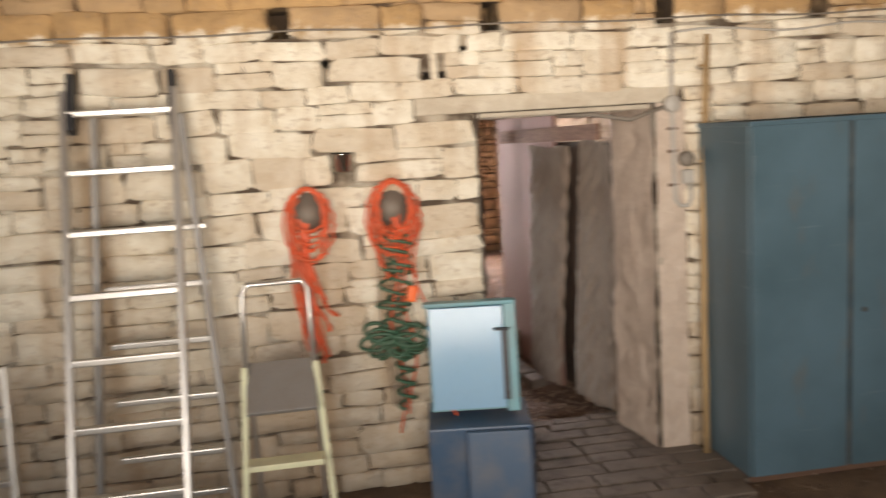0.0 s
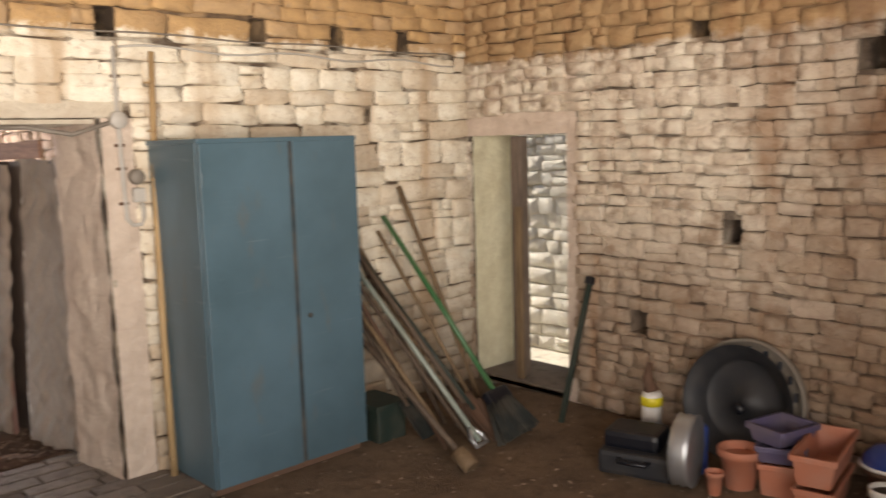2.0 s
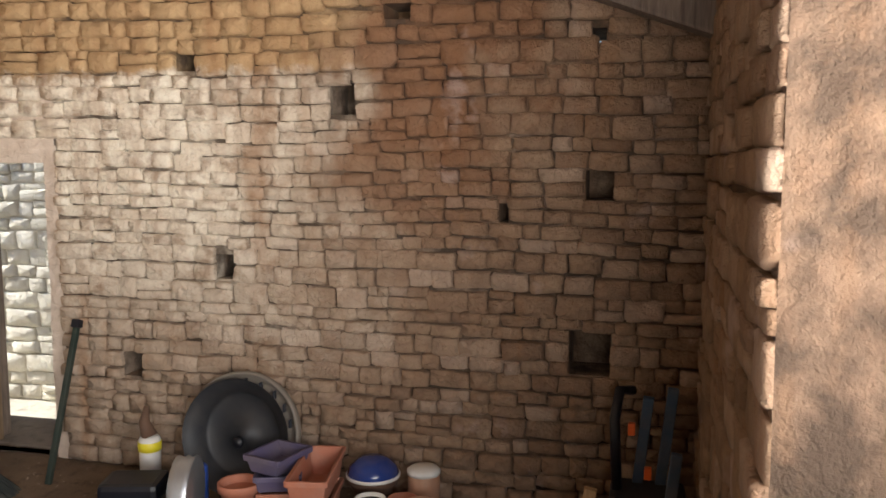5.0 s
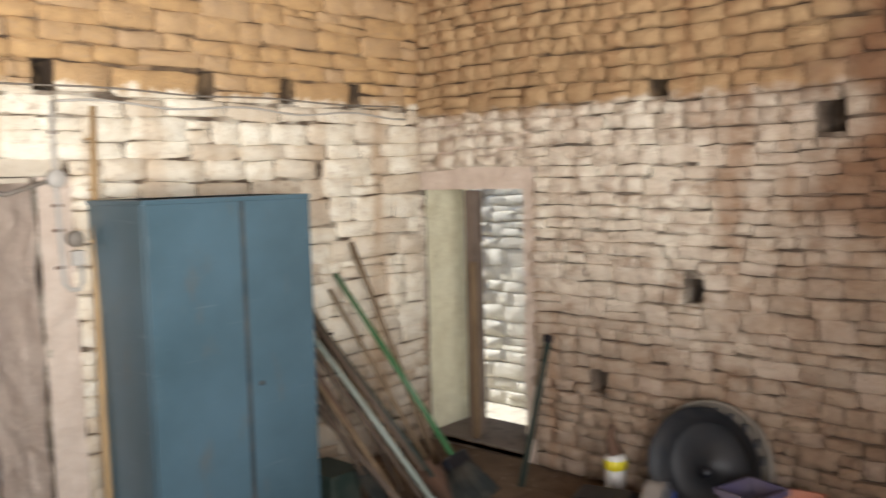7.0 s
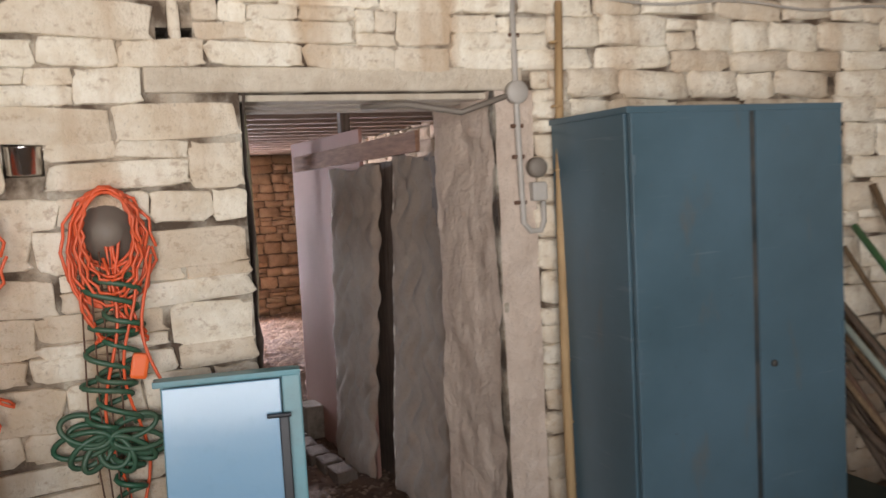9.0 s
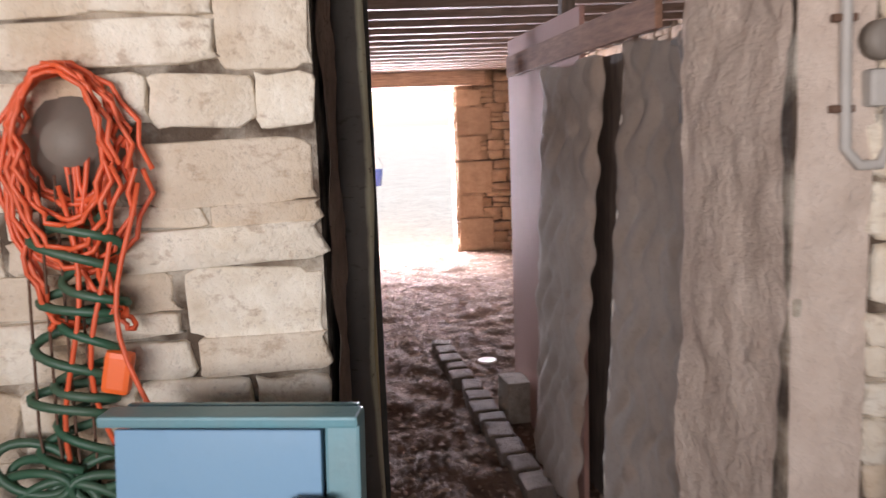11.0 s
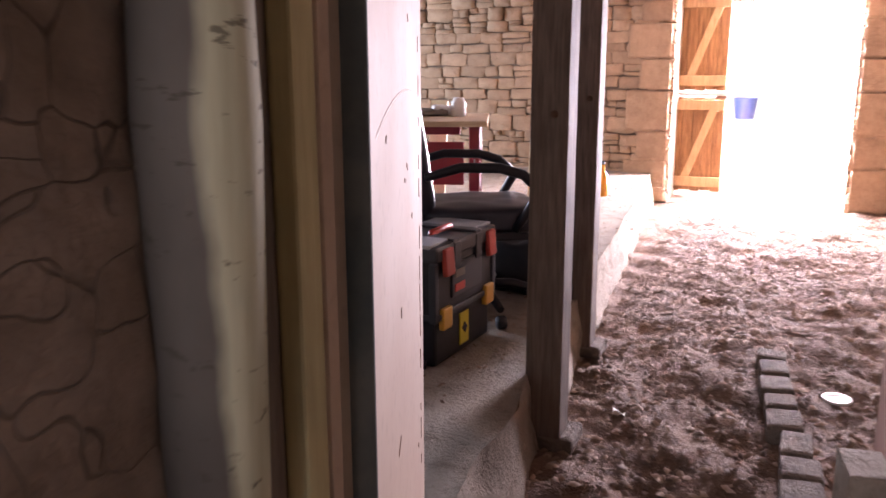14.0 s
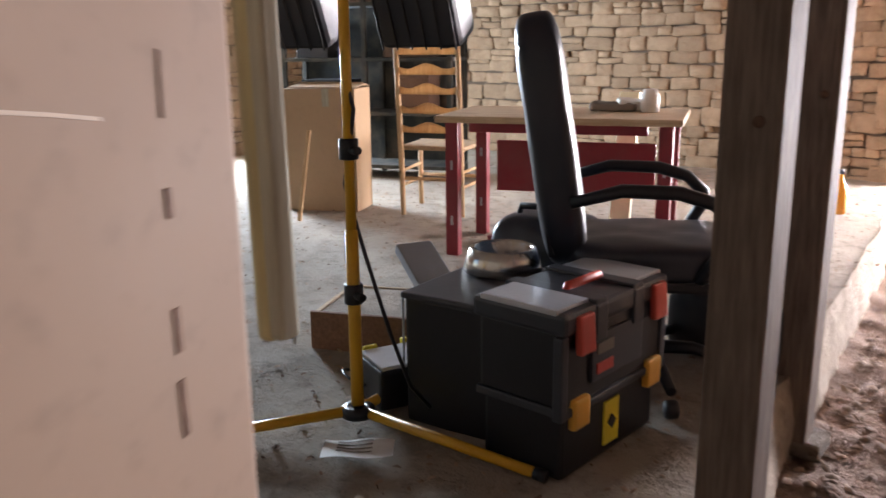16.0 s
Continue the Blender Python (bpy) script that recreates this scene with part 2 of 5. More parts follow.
M["earth"] = dirt("earth_floor", (0.21, 0.135, 0.08), (0.12, 0.075, 0.045), (0.28, 0.2, 0.13))
M["dung"] = dirt("littered_earth", (0.26, 0.165, 0.115), (0.15, 0.095, 0.066), (0.42, 0.31, 0.24))
M["concrete"] = dirt("dusty_concrete", (0.42, 0.36, 0.29), (0.30, 0.25, 0.20), (0.20, 0.16, 0.12))
M["slab"] = dirt("floor_slab_stone", (0.23, 0.185, 0.15), (0.14, 0.11, 0.085), (0.22, 0.17, 0.13))
M["oldwood"] = timber("weathered_timber", (0.22, 0.165, 0.13), (0.10, 0.073, 0.056))
M["joist"] = timber("pale_joist", (0.42, 0.33, 0.27), (0.25, 0.18, 0.14), 0)
M["beamwood"] = timber("exit_beam", (0.38, 0.25, 0.16), (0.2, 0.12, 0.07), 0)
M["doorwood"] = timber("orange_doorwood", (0.42, 0.23, 0.095), (0.20, 0.095, 0.04))
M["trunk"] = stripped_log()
M["yellowstrip"] = timber("yellowed_pine", (0.50, 0.42, 0.22), (0.34, 0.27, 0.13), 2, 0.6, 3.0)
M["scratch"] = plain("pale_scratch", (0.86, 0.72, 0.60), 0.8)
M["cream_lime"] = bare_stone("yellowed_limewash", (0.80, 0.76, 0.56), (0.62, 0.56, 0.38))
M["log"] = timber("barked_log", (0.46, 0.43, 0.32), (0.24, 0.21, 0.155), 2, 0.8, 3.0)
M["pine"] = timber("pine_wood", (0.62, 0.43, 0.24), (0.46, 0.28, 0.13))
M["pinex"] = timber("pine_board", (0.60, 0.45, 0.29), (0.42, 0.29, 0.17), 0)
M["bamboo"] = timber("bamboo_pole", (0.48, 0.33, 0.17), (0.36, 0.23, 0.11))
M["handle"] = timber("tool_handle_wood", (0.25, 0.17, 0.095), (0.14, 0.09, 0.05))
M["darkhandle"] = timber("old_tool_handle", (0.15, 0.105, 0.07), (0.08, 0.055, 0.04))
M["batten"] = timber("brown_batten", (0.30, 0.16, 0.10), (0.18, 0.09, 0.055), 1)
M["chipboard"] = plain("laminate_board", (0.36, 0.195, 0.155), 0.7, 0, 0.35, (0.27, 0.18, 0.145), 2.5)
M["pink"] = plain("pink_laminate", (0.40, 0.28, 0.20), 0.75, 0, 0.6, (0.36, 0.235, 0.17), 3.5)
M["mattress"] = plain("stained_mattress_cloth", (0.44, 0.35, 0.28), 0.9, 0, 0.6, (0.28, 0.2, 0.15), 5.0)
M["blue"] = scuffed_steel()
M["bluegap"] = plain("dark_gap_shade", (0.02, 0.03, 0.035), 0.7)
M["paleblue"] = plain("pale_blue_panel", (0.25, 0.43, 0.60), 0.16, 0.0, 0.15, (0.35, 0.42, 0.45), 2.0)
M["darkblue"] = plain("dark_blue_box", (0.045, 0.09, 0.16), 0.45)
M["turquoise"] = plain("turquoise_edge", (0.14, 0.33, 0.38), 0.4)
M["alu"] = plain("aluminium", (0.60, 0.58, 0.55), 0.38, 0.85, 0.35, (0.35, 0.31, 0.26), 5)
M["aluold"] = plain("weathered_aluminium", (0.30, 0.29, 0.28), 0.55, 0.5, 0.4)
M["cream"] = plain("cream_rail_paint", (0.68, 0.68, 0.45), 0.5, 0.0, 0.35)
M["piping"] = plain("mattress_piping", (0.62, 0.54, 0.46), 0.9, 0, 0.5)
M["steel"] = plain("stainless_steel", (0.62, 0.60, 0.57), 0.2, 1.0, 0.15)
M["galv"] = plain("galvanised_steel", (0.50, 0.52, 0.55), 0.4, 0.8, 0.3)
M["rust"] = plain("rusted_iron", (0.13, 0.075, 0.05), 0.85, 0.2, 0.5, (0.22, 0.11, 0.06))
M["orangecord"] = plain("orange_cord", (0.75, 0.115, 0.035), 0.45, 0, 0.2)
M["plugplastic"] = plain("orange_plug", (0.9, 0.16, 0.03), 0.4, 0, 0.1)
M["greencord"] = plain("green_hose", (0.03, 0.10, 0.055), 0.45, 0, 0.25)
M["cable"] = plain("grey_cable", (0.20, 0.17, 0.14), 0.6)
M["conduit"] = plain("grey_conduit", (0.46, 0.43, 0.39), 0.55)
M["black"] = plain("black_plastic", (0.006, 0.007, 0.012), 0.42, 0, 0.03, (0.10, 0.085, 0.07))
M["rubber"] = plain("dusty_black_plastic", (0.02, 0.021, 0.025), 0.55, 0, 0.25, (0.12, 0.10, 0.085))
M["leather"] = plain("black_leatherette", (0.014, 0.018, 0.03), 0.32, 0, 0.14, (0.10, 0.10, 0.12), 4)
M["greybox"] = plain("grey_plastic", (0.032, 0.036, 0.047), 0.4, 0, 0.1, (0.16, 0.14, 0.12))
M["greytray"] = plain("grey_painted_tray", (0.22, 0.23, 0.25), 0.45, 0, 0.3)
M["clear"] = plain("cloudy_lid", (0.50, 0.53, 0.58), 0.22, 0, 0.25)
M["red"] = plain("red_latch", (0.62, 0.07, 0.05), 0.4, 0, 0.2)
M["redsteel"] = plain("dark_red_steel", (0.24, 0.018, 0.03), 0.38, 0, 0.25, (0.2, 0.12, 0.1))
M["yellow"] = plain("yellow_paint", (0.68, 0.38, 0.02), 0.4, 0, 0.3, (0.3, 0.18, 0.06))
M["amber"] = plain("amber_latch", (0.80, 0.42, 0.05), 0.4, 0, 0.2)
M["sticker"] = plain("yellow_sticker", (0.78, 0.66, 0.03), 0.45, 0, 0.2)
M["terracotta"] = plain("terracotta", (0.46, 0.17, 0.10), 0.75, 0, 0.4, (0.42, 0.30, 0.24), 8)
M["terracotta_pale"] = plain("dusty_terracotta", (0.45, 0.24, 0.15), 0.8, 0, 0.5, (0.45, 0.36, 0.28), 8)
M["bluebowl"] = plain("blue_enamel", (0.02, 0.045, 0.20), 0.2, 0, 0.2)
M["purple"] = plain("grey_purple_plastic", (0.10, 0.085, 0.16), 0.5)
M["whiteplastic"] = plain("white_plastic", (0.74, 0.72, 0.68), 0.45, 0, 0.3)
M["paper"] = plain("printed_paper", (0.84, 0.83, 0.80), 0.7, 0, 0.3, (0.4, 0.3, 0.26), 14)
M["card"] = plain("cardboard", (0.44, 0.30, 0.18), 0.85, 0, 0.3, (0.32, 0.21, 0.12), 3)
M["soil"] = plain("potting_soil", (0.035, 0.028, 0.022), 0.95)
M["greentool"] = plain("green_tool_paint", (0.04, 0.14, 0.05), 0.4, 0, 0.25)
M["darkgreen"] = plain("dark_green_paint", (0.015, 0.028, 0.022), 0.6, 0, 0.15)
M["palegreen"] = plain("pale_sage_shaft", (0.27, 0.31, 0.27), 0.45)
M["black_and_shade"] = plain("matt_black_and_gap_shade", (0.02, 0.024, 0.022), 0.9)
M["bluebucket"] = plain("blue_bucket", (0.03, 0.07, 0.30), 0.35, 0, 0.15)
M["blueglass"] = plain("blue_glass", (0.02, 0.04, 0.35), 0.08, 0, 0.1)
M["orangeglass"] = plain("amber_bottle", (0.75, 0.30, 0.03), 0.15, 0, 0.1)
M["grass"] = dirt("dry_grass_ground", (0.66, 0.61, 0.50), (0.55, 0.49, 0.39), (0.7, 0.65, 0.55))
M["rush"] = timber("rush_seat", (0.42, 0.29, 0.16), (0.28, 0.18, 0.1), 1)


def chip_mat():
    n = Net("wood_chips")
    r = n.rand()
    return n.done(n.mix(r, (0.12, 0.075, 0.05), (0.42, 0.30, 0.22)), 0.9)


M["chips"] = chip_mat()

# ---- building helpers ----


def part(name, bm, material, parent=None, label=""):
    me = bpy.data.meshes.new(name)
    bm.normal_update()
    bm.to_mesh(me)
    bm.free()
    me.materials.append(M[material])
    ob = new(name, me)
    if parent is not None:
        ob.parent = parent
    elif ROOM["back"]:
        ob.matrix_world = BACK
    if label:
        ob["label"] = label
    return ob


def thing(name, at, label, category, group="", rz=0.0, kind=""):
    ob = new(name)
    ob.empty_display_size = 0.1
    ob.matrix_world = (BACK if ROOM["back"] else Matrix()) @ pose(*at, 0, 0, rz)
    return tagged(ob, label, category, group, kind)


def box(bm, c, s, turn=None, bevel=0.005):
    g = bmesh.ops.create_cube(bm, size=1.0)
    m = Matrix.Translation(c) @ (turn or Matrix()) @ Matrix.Diagonal((*s, 1))
    bmesh.ops.transform(bm, matrix=m, verts=g["verts"])
    if bevel:
        edges = list({e for v in g["verts"] for e in v.link_edges})
        bmesh.ops.bevel(bm, geom=edges, offset=min(bevel, min(s) * 0.4), segments=2, affect="EDGES", profile=0.6)
    return bm


def boxes(*items, bevel=0.005):
    bm = bmesh.new()
    for it in items:
        box(bm, *it, bevel=bevel)
    return bm


def tube(bm, pts, r, seg=8, cap=True):
    """A round bar along points; r is one radius, or one for each point."""
    pts = [Vector(p) for p in pts]
    rs = r if isinstance(r, (list, tuple)) else [r] * len(pts)
    rings, side = [], None
    for i, p in enumerate(pts):
        d = (pts[min(i + 1, len(pts) - 1)] - pts[max(i - 1, 0)]).normalized()
        if side is None:
            side = d.orthogonal().normalized()
        side = (side - d * side.dot(d)).normalized()
        up = d.cross(side)
        rings.append([bm.verts.new(p + (side * math.cos(a) + up * math.sin(a)) * rs[i]) for a in (k * math.tau / seg for k in range(seg))])
    for a, b in zip(rings, rings[1:]):
        for k in range(seg):
            f = bm.faces.new((a[k], a[(k + 1) % seg], b[(k + 1) % seg], b[k]))
            f.smooth = True
    if cap:
        bm.faces.new(rings[0][::-1])
        bm.faces.new(rings[-1])
    return bm


def bar(a, b, r, seg=8):
    return tube(bmesh.new(), [a, b], r, seg)


def lathe(bm, profile, seg=28, m=None):
    """A turned body from (radius, height) pairs."""
    rings = []
    for r, z in profile:
        ring = []
        for k in range(seg):
            a = k * math.tau / seg
            v = Vector((max(r, 1e-4) * math.cos(a), max(r, 1e-4) * math.sin(a), z))
            ring.append(bm.verts.new(m @ v if m else v))
        rings.append(ring)
    for a, b in zip(rings, rings[1:]):
        for k in range(seg):
            f = bm.faces.new((a[k], a[(k + 1) % seg], b[(k + 1) % seg], b[k]))
            f.smooth = True
    if profile[0][0] > 0.001:
        bm.faces.new(rings[0][::-1])
    return bm


def turned(profile, seg=28, m=None):
    return lathe(bmesh.new(), profile, seg, m)


def sheet(nx, ny, fn):
    """A bent sheet: fn(u, v) gives the place for u, v from 0 to 1."""
    bm = bmesh.new()
    g = [[bm.verts.new(fn(i / nx, j / ny)) for i in range(nx + 1)] for j in range(ny + 1)]
    for j in range(ny):
        for i in range(nx):
            bm.faces.new((g[j][i], g[j][i + 1], g[j + 1][i + 1], g[j + 1][i])).smooth = True
    return bm


# ---- stone walls ----
STONES = []
for k in range(14):
    rnd = random.Random(40 + k)
    n_edge, verts = 16, []
    rim = []
    for j in range(n_edge):
        a = j * math.tau / n_edge + 0.26
        c, s = math.cos(a), math.sin(a)
        e = 0.27 + rnd.uniform(-0.06, 0.1)
        q = 1.0 + rnd.uniform(-0.12, 0.05)
        rim.append((0.5 * q * math.copysign(abs(c) ** e, c), 0.5 * q * math.copysign(abs(s) ** e, s)))
    for scale, depth in ((1.0, 0.0), (0.985, 0.55), (0.90, 0.93)):
        verts += [(x * scale, -depth - (rnd.uniform(-0.1, 0.1) if depth > 0.9 else 0), z * scale) for x, z in rim]
    verts.append((rnd.uniform(-0.1, 0.1), -1.0 - rnd.uniform(-0.05, 0.15), rnd.uniform(-0.1, 0.1)))
    faces = []
    for ring in range(2):
        for j in range(n_edge):
            a, b = ring * n_edge + j, ring * n_edge + (j + 1) % n_edge
            faces.append((a, b, b + n_edge, a + n_edge))
    faces += [(2 * n_edge + j, 2 * n_edge + (j + 1) % n_edge, 3 * n_edge) for j in range(n_edge)]
    STONES.append((np.array(verts), faces))


def stone_meshes(material):
    out = []
    for verts, faces in STONES:
        me = bpy.data.meshes.new("stone")
        me.from_pydata([tuple(v) for v in verts], [], faces)
        me.polygons.foreach_set("use_smooth", [True] * len(faces))
        me.materials.append(M[material])
        out.append(me)
    return out


def joined(name, chunks, material, parent):
    """Many pieces in one mesh."""
    vs, fs, base = [], [], 0
    for v, f in chunks:
        vs.append(v)
        fs += [tuple(i + base for i in q) for q in f]
        base += len(v)
    me = bpy.data.meshes.new(name)
    me.from_pydata(np.concatenate(vs).tolist(), [], fs)
    me.polygons.foreach_set("use_smooth", [True] * len(fs))
    me.materials.append(M[material])
    ob = new(name, me)
    ob.parent = parent
    if parent is None and ROOM["back"]:
        ob.matrix_world = BACK
    return tagged(ob, kind="stuff")


def slab_cells(u0, u1, z0, z1, holes):
    us = sorted({u0, u1, *(min(max(h[i], u0), u1) for h in holes for i in (0, 1))})
    zs = sorted({z0, z1, *(min(max(h[i], z0), z1) for h in holes for i in (2, 3))})
    for a, b in zip(us, us[1:]):
        for c, d in zip(zs, zs[1:]):
            mu, mz = (a + b) / 2, (c + d) / 2
            if b - a > 1e-4 and d - c > 1e-4 and not any(h[0] < mu < h[1] and h[2] < mz < h[3] for h in holes):
                yield a, b, c, d


def stone_wall(name, label, origin, yaw, length, z0, z1, thick, doors, pockets, stone, joint, near, row=(0.075, 0.15), long=(0.13, 0.36), proud=0.03, seed=1, bare=()):
    """A rubble wall. It runs from its origin along yaw; its face looks to the right of that way. doors go through, pockets are recesses,
    in bare patches no stone shows. near: the stretch (u0, u1, z0, z1) whose stones are pieces of their own."""
    wall = thing(name, origin, label, "wall", rz=yaw, kind="structure")
    bm = bmesh.new()
    for layer, (y0, y1), holes in (("front", (0.0, 0.28), doors + pockets), ("back", (0.28, thick), doors)):
        for a, b, c, d in slab_cells(0, length, z0, z1, holes):
            box(bm, ((a + b) / 2, (y0 + y1) / 2, (c + d) / 2), (b - a, y1 - y0, d - c), bevel=0)
    core = part("core", bm, joint, wall)
    rnd, todo = random.Random(seed), []
    z = z0
    blocked = doors + pockets + list(bare)
    while z < z1 - 0.03:
        h = min(rnd.uniform(*row), z1 - z)
        cuts = sorted((q[0], q[1]) for q in blocked if min(q[3], z + h) - max(q[2], z) > 0.3 * h)
        u, spans = 0.0, []
        for a, b in cuts:
            if a > u:
                spans.append((u, a))
            u = max(u, b)
        if u < length:
            spans.append((u, length))
        for a, b in spans:
            u = a
            while u < b - 0.02:
                w = rnd.uniform(*long) * (0.6 + 3.0 * h)
                if b - u - w < long[0] * 0.6:
                    w = b - u
                dz = 0.035 * noise.noise((u * 0.7, z * 1.3, seed)) + rnd.uniform(-0.008, 0.008)
                if h > 0.11 and rnd.random() < 0.3:
                    f = rnd.uniform(0.35, 0.65)
                    bits = [(u + w / 2, z + h * f / 2, w, h * f), (u + w / 2, z + h * (1 + f) / 2, w, h * (1 - f))]
                    if rnd.random() < 0.5:
                        bits = bits[:1] + [(u + w * 0.24, bits[1][1], w * 0.48, bits[1][3]), (u + w * 0.74, bits[1][1], w * 0.52, bits[1][3])]
                else:
                    bits = [(u + w / 2, z + h / 2, w, h)]
                for cu, cz, bw_, bh_ in bits:
                    todo.append((cu, cz + dz, bw_ * rnd.uniform(1.0, 1.07), bh_ * rnd.uniform(0.96, 1.06), proud * rnd.uniform(0.5, 1.4), rnd.uniform(-3.5, 3.5), rnd.randrange(len(STONES))))
                u += w
        z += h
    return wall, todo, stone, near


def lay_stones(walls):
    for wall, todo, stone, near in walls:
        meshes, chunks, count = stone_meshes(stone), [], 0
        for u, z, w, h, d, tilt, k in todo:
            if near[0] < u < near[1] and near[2] < z < near[3] and count < 300:
                ob = new("stone", meshes[k])
                ob.parent = wall
                ob.matrix_basis = pose(u, 0, z, 0, tilt, 0) @ Matrix.Diagonal((w, d, h, 1))
                count += 1
            else:
                a = radians(tilt)
                v = STONES[k][0] * (w, d, h)
                x, y = v[:, 0] * math.cos(a) + v[:, 2] * math.sin(a), v[:, 2] * math.cos(a) - v[:, 0] * math.sin(a)
                chunks.append((np.stack([x + u, v[:, 1], y + z], 1), STONES[k][1]))
        if chunks:
            joined("stonework", chunks, stone, wall)

# ---- structure: the front room ----
DOOR = (1.26, 2.235)
X0, XE, YS, H1 = -3.2, 4.91, -4.66, 4.2
WALLS = []
pock_a = [(0.51 - X0, 0.63 - X0, 1.68, 1.79)] + [(x - X0 - 0.05, x - X0 + 0.05, 2.35, 2.50) for x in (0.31, 1.37, 2.30, 3.19, 3.75, 4.3)] + [(x - X0, x - X0 + 0.04, z, z + 0.04) for x, z in ((0.5, 2.2), (1.0, 2.12), (1.08, 2.12), (1.2, 2.24), (3.9, 2.1), (3.95, 1.95))]
WALLS.append(stone_wall("wall_north", "limewashed rubble stone wall with orange bare stone above", (X0, 0, 0), 0, XE - X0, 0, H1, 0.46,
                        [(DOOR[0] - X0, DOOR[1] - X0, -0.1, 1.94)], pock_a, "wall_a", "wall_a_joint", (3.0, 5.5, 0.5, 2.4), row=(0.075, 0.165), long=(0.15, 0.46), proud=0.024, seed=3,
                        bare=[(0.95 - X0, 2.36 - X0, 1.94, 2.03), (2.236 - X0, 2.40 - X0, 0, 1.94)]))
pock_b = [(2.0, 2.12, 1.15, 1.29), (1.79, 1.91, 2.31, 2.44), (2.70, 2.84, 2.06, 2.24), (4.06, 4.2, 1.62, 1.77), (3.99, 4.2, 0.72, 0.95), (1.38, 1.52, 0.55, 0.72), (3.0, 3.15, 2.55, 2.63), (3.62, 3.67, 1.5, 1.6)]
WALLS.append(stone_wall("wall_east", "rubble stone wall with worn limewash and brown stains", (XE, 0, 0), -90, 4.66, 0, H1, 0.5,
                        [(0.03, 0.90, 0.05, 1.80), (4.08, 4.15, 2.40, 2.47)], pock_b, "wall_b", "wall_b_joint", (1.0, 3.4, 0.6, 2.2), row=(0.06, 0.125), long=(0.10, 0.26), proud=0.045, seed=5,
                        bare=[(0.0, 1.0, 1.80, 1.9), (0.90, 0.98, 0, 1.9)]))
WALLS.append(stone_wall("wall_south", "shaded rubble stone wall beside the wide barn doorway", (XE, YS, 0), 180, XE - X0, 0, H1, 0.5,
                        [(2.31, 6.5, 0.0, 3.1)], [], "wall_b", "wall_b_joint", (0, 1, 0.5, 1.5), row=(0.1, 0.18), long=(0.2, 0.4), seed=7))
WALLS.append(stone_wall("wall_west", "limewashed rubble stone end wall", (X0, YS, 0), 90, 4.66, 0, H1, 0.5, [], [], "wall_a", "wall_a_joint", (0, 1, 1, 2), row=(0.12, 0.2), long=(0.25, 0.5), seed=8))


def rolling(x, y, amount, scale):
    return amount * noise.fractal((x * scale, y * scale, 3.3), 0.9, 2.0, 4)


def ground_sheet(x0, x1, y0, y1, z, step, amount, scale):
    nx, ny = int((x1 - x0) / step), int((y1 - y0) / step)
    return sheet(nx, ny, lambda u, v: (x0 + u * (x1 - x0), y0 + v * (y1 - y0), z + rolling(x0 + u * (x1 - x0), y0 + v * (y1 - y0), amount, scale)))


ground = part("ground", ground_sheet(-400, 400, -400, 400, -0.16, 20, 0.0, 1), "grass")
tagged(ground, "pale dry ground outside the barn", "ground", kind="structure")
floor1 = part("floor_front", ground_sheet(X0, XE + 0.02, YS - 0.4, 0.5, 0.0, 0.06, 0.012, 2.3), "earth")
tagged(floor1, "brown trodden earth floor with dust", "floor", kind="structure")
ceiling1 = part("ceiling_front", boxes(((0.85, -2.1, H1 + 0.06), (8.6, 6.0, 0.12)), *(((x, -2.1, H1 - 0.09), (0.14, 5.1, 0.18)) for x in (-2.4, -0.9, 0.6, 2.1, 3.6))), "oldwood")
tagged(ceiling1, "dark timber boarded ceiling with rough beams", "ceiling", kind="structure")
lintel = part("door_lintel", boxes(((1.655, 0.225, 1.985), (1.41, 0.48, 0.088)), bevel=0.012), "lintel")
tagged(lintel, "limewashed beam over the inner doorway", "lintel", kind="structure")
part("soffit_board", boxes(*(((1.74, 0.10 + 0.15 * i, 1.925 - 0.003 * i), (0.97, 0.135, 0.024)) for i in range(3))), "lintel", lintel)


def rough_sheet(name, a, b, z0, z1, material, label, out, amount=0.012):
    """A hand-plastered upright face from a to b, bulging towards out."""
    a, b, out = Vector((*a, 0)), Vector((*b, 0)), Vector((*out, 0))
    def fn(u, v):
        p = a.lerp(b, u)
        z = z0 + v * (z1 - z0)
        k = amount * (0.6 + noise.fractal((p.x * 5, p.y * 5 + 7, z * 5), 0.8, 2.0, 4))
        return p + out * (0.004 + k) + Vector((0, 0, z))
    ob = part(name, sheet(26, 60, fn), material)
    return tagged(ob, label, "wall face", kind="structure")


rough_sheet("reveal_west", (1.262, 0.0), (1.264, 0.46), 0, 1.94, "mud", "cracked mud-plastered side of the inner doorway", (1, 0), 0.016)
rough_sheet("reveal_east", (2.175, 0.46), (2.232, 0.0), 0, 1.94, "plaster", "flaking lime-plastered side of the inner doorway", (-1, 0), 0.018)
rough_sheet("jamb_plaster", (2.236, 0.0), (2.40, 0.0), 0, 1.94, "plaster", "smooth limed plaster strip beside the doorway", (0, -1), 0.012)
rough_sheet("slit_lintel_plaster", (XE, 0.0), (XE, -0.98), 1.80, 2.30, "plaster", "grey plastered head over the narrow opening", (-1, 0), 0.012)
rough_sheet("slit_side_plaster", (XE, -0.90), (XE, -0.99), 0, 1.9, "plaster", "plastered edge of the narrow opening", (-1, 0), 0.01)
rough_sheet("slit_reveal_plaster", (XE, -0.035), (XE + 0.5, -0.035), 0, 1.8, "cream_lime", "pale plastered side of the narrow opening", (0, -1), 0.01)
sill = part("opening_sill", boxes(((5.16, -0.47, 0.03), (0.5, 0.86, 0.07)), bevel=0.02), "slab")
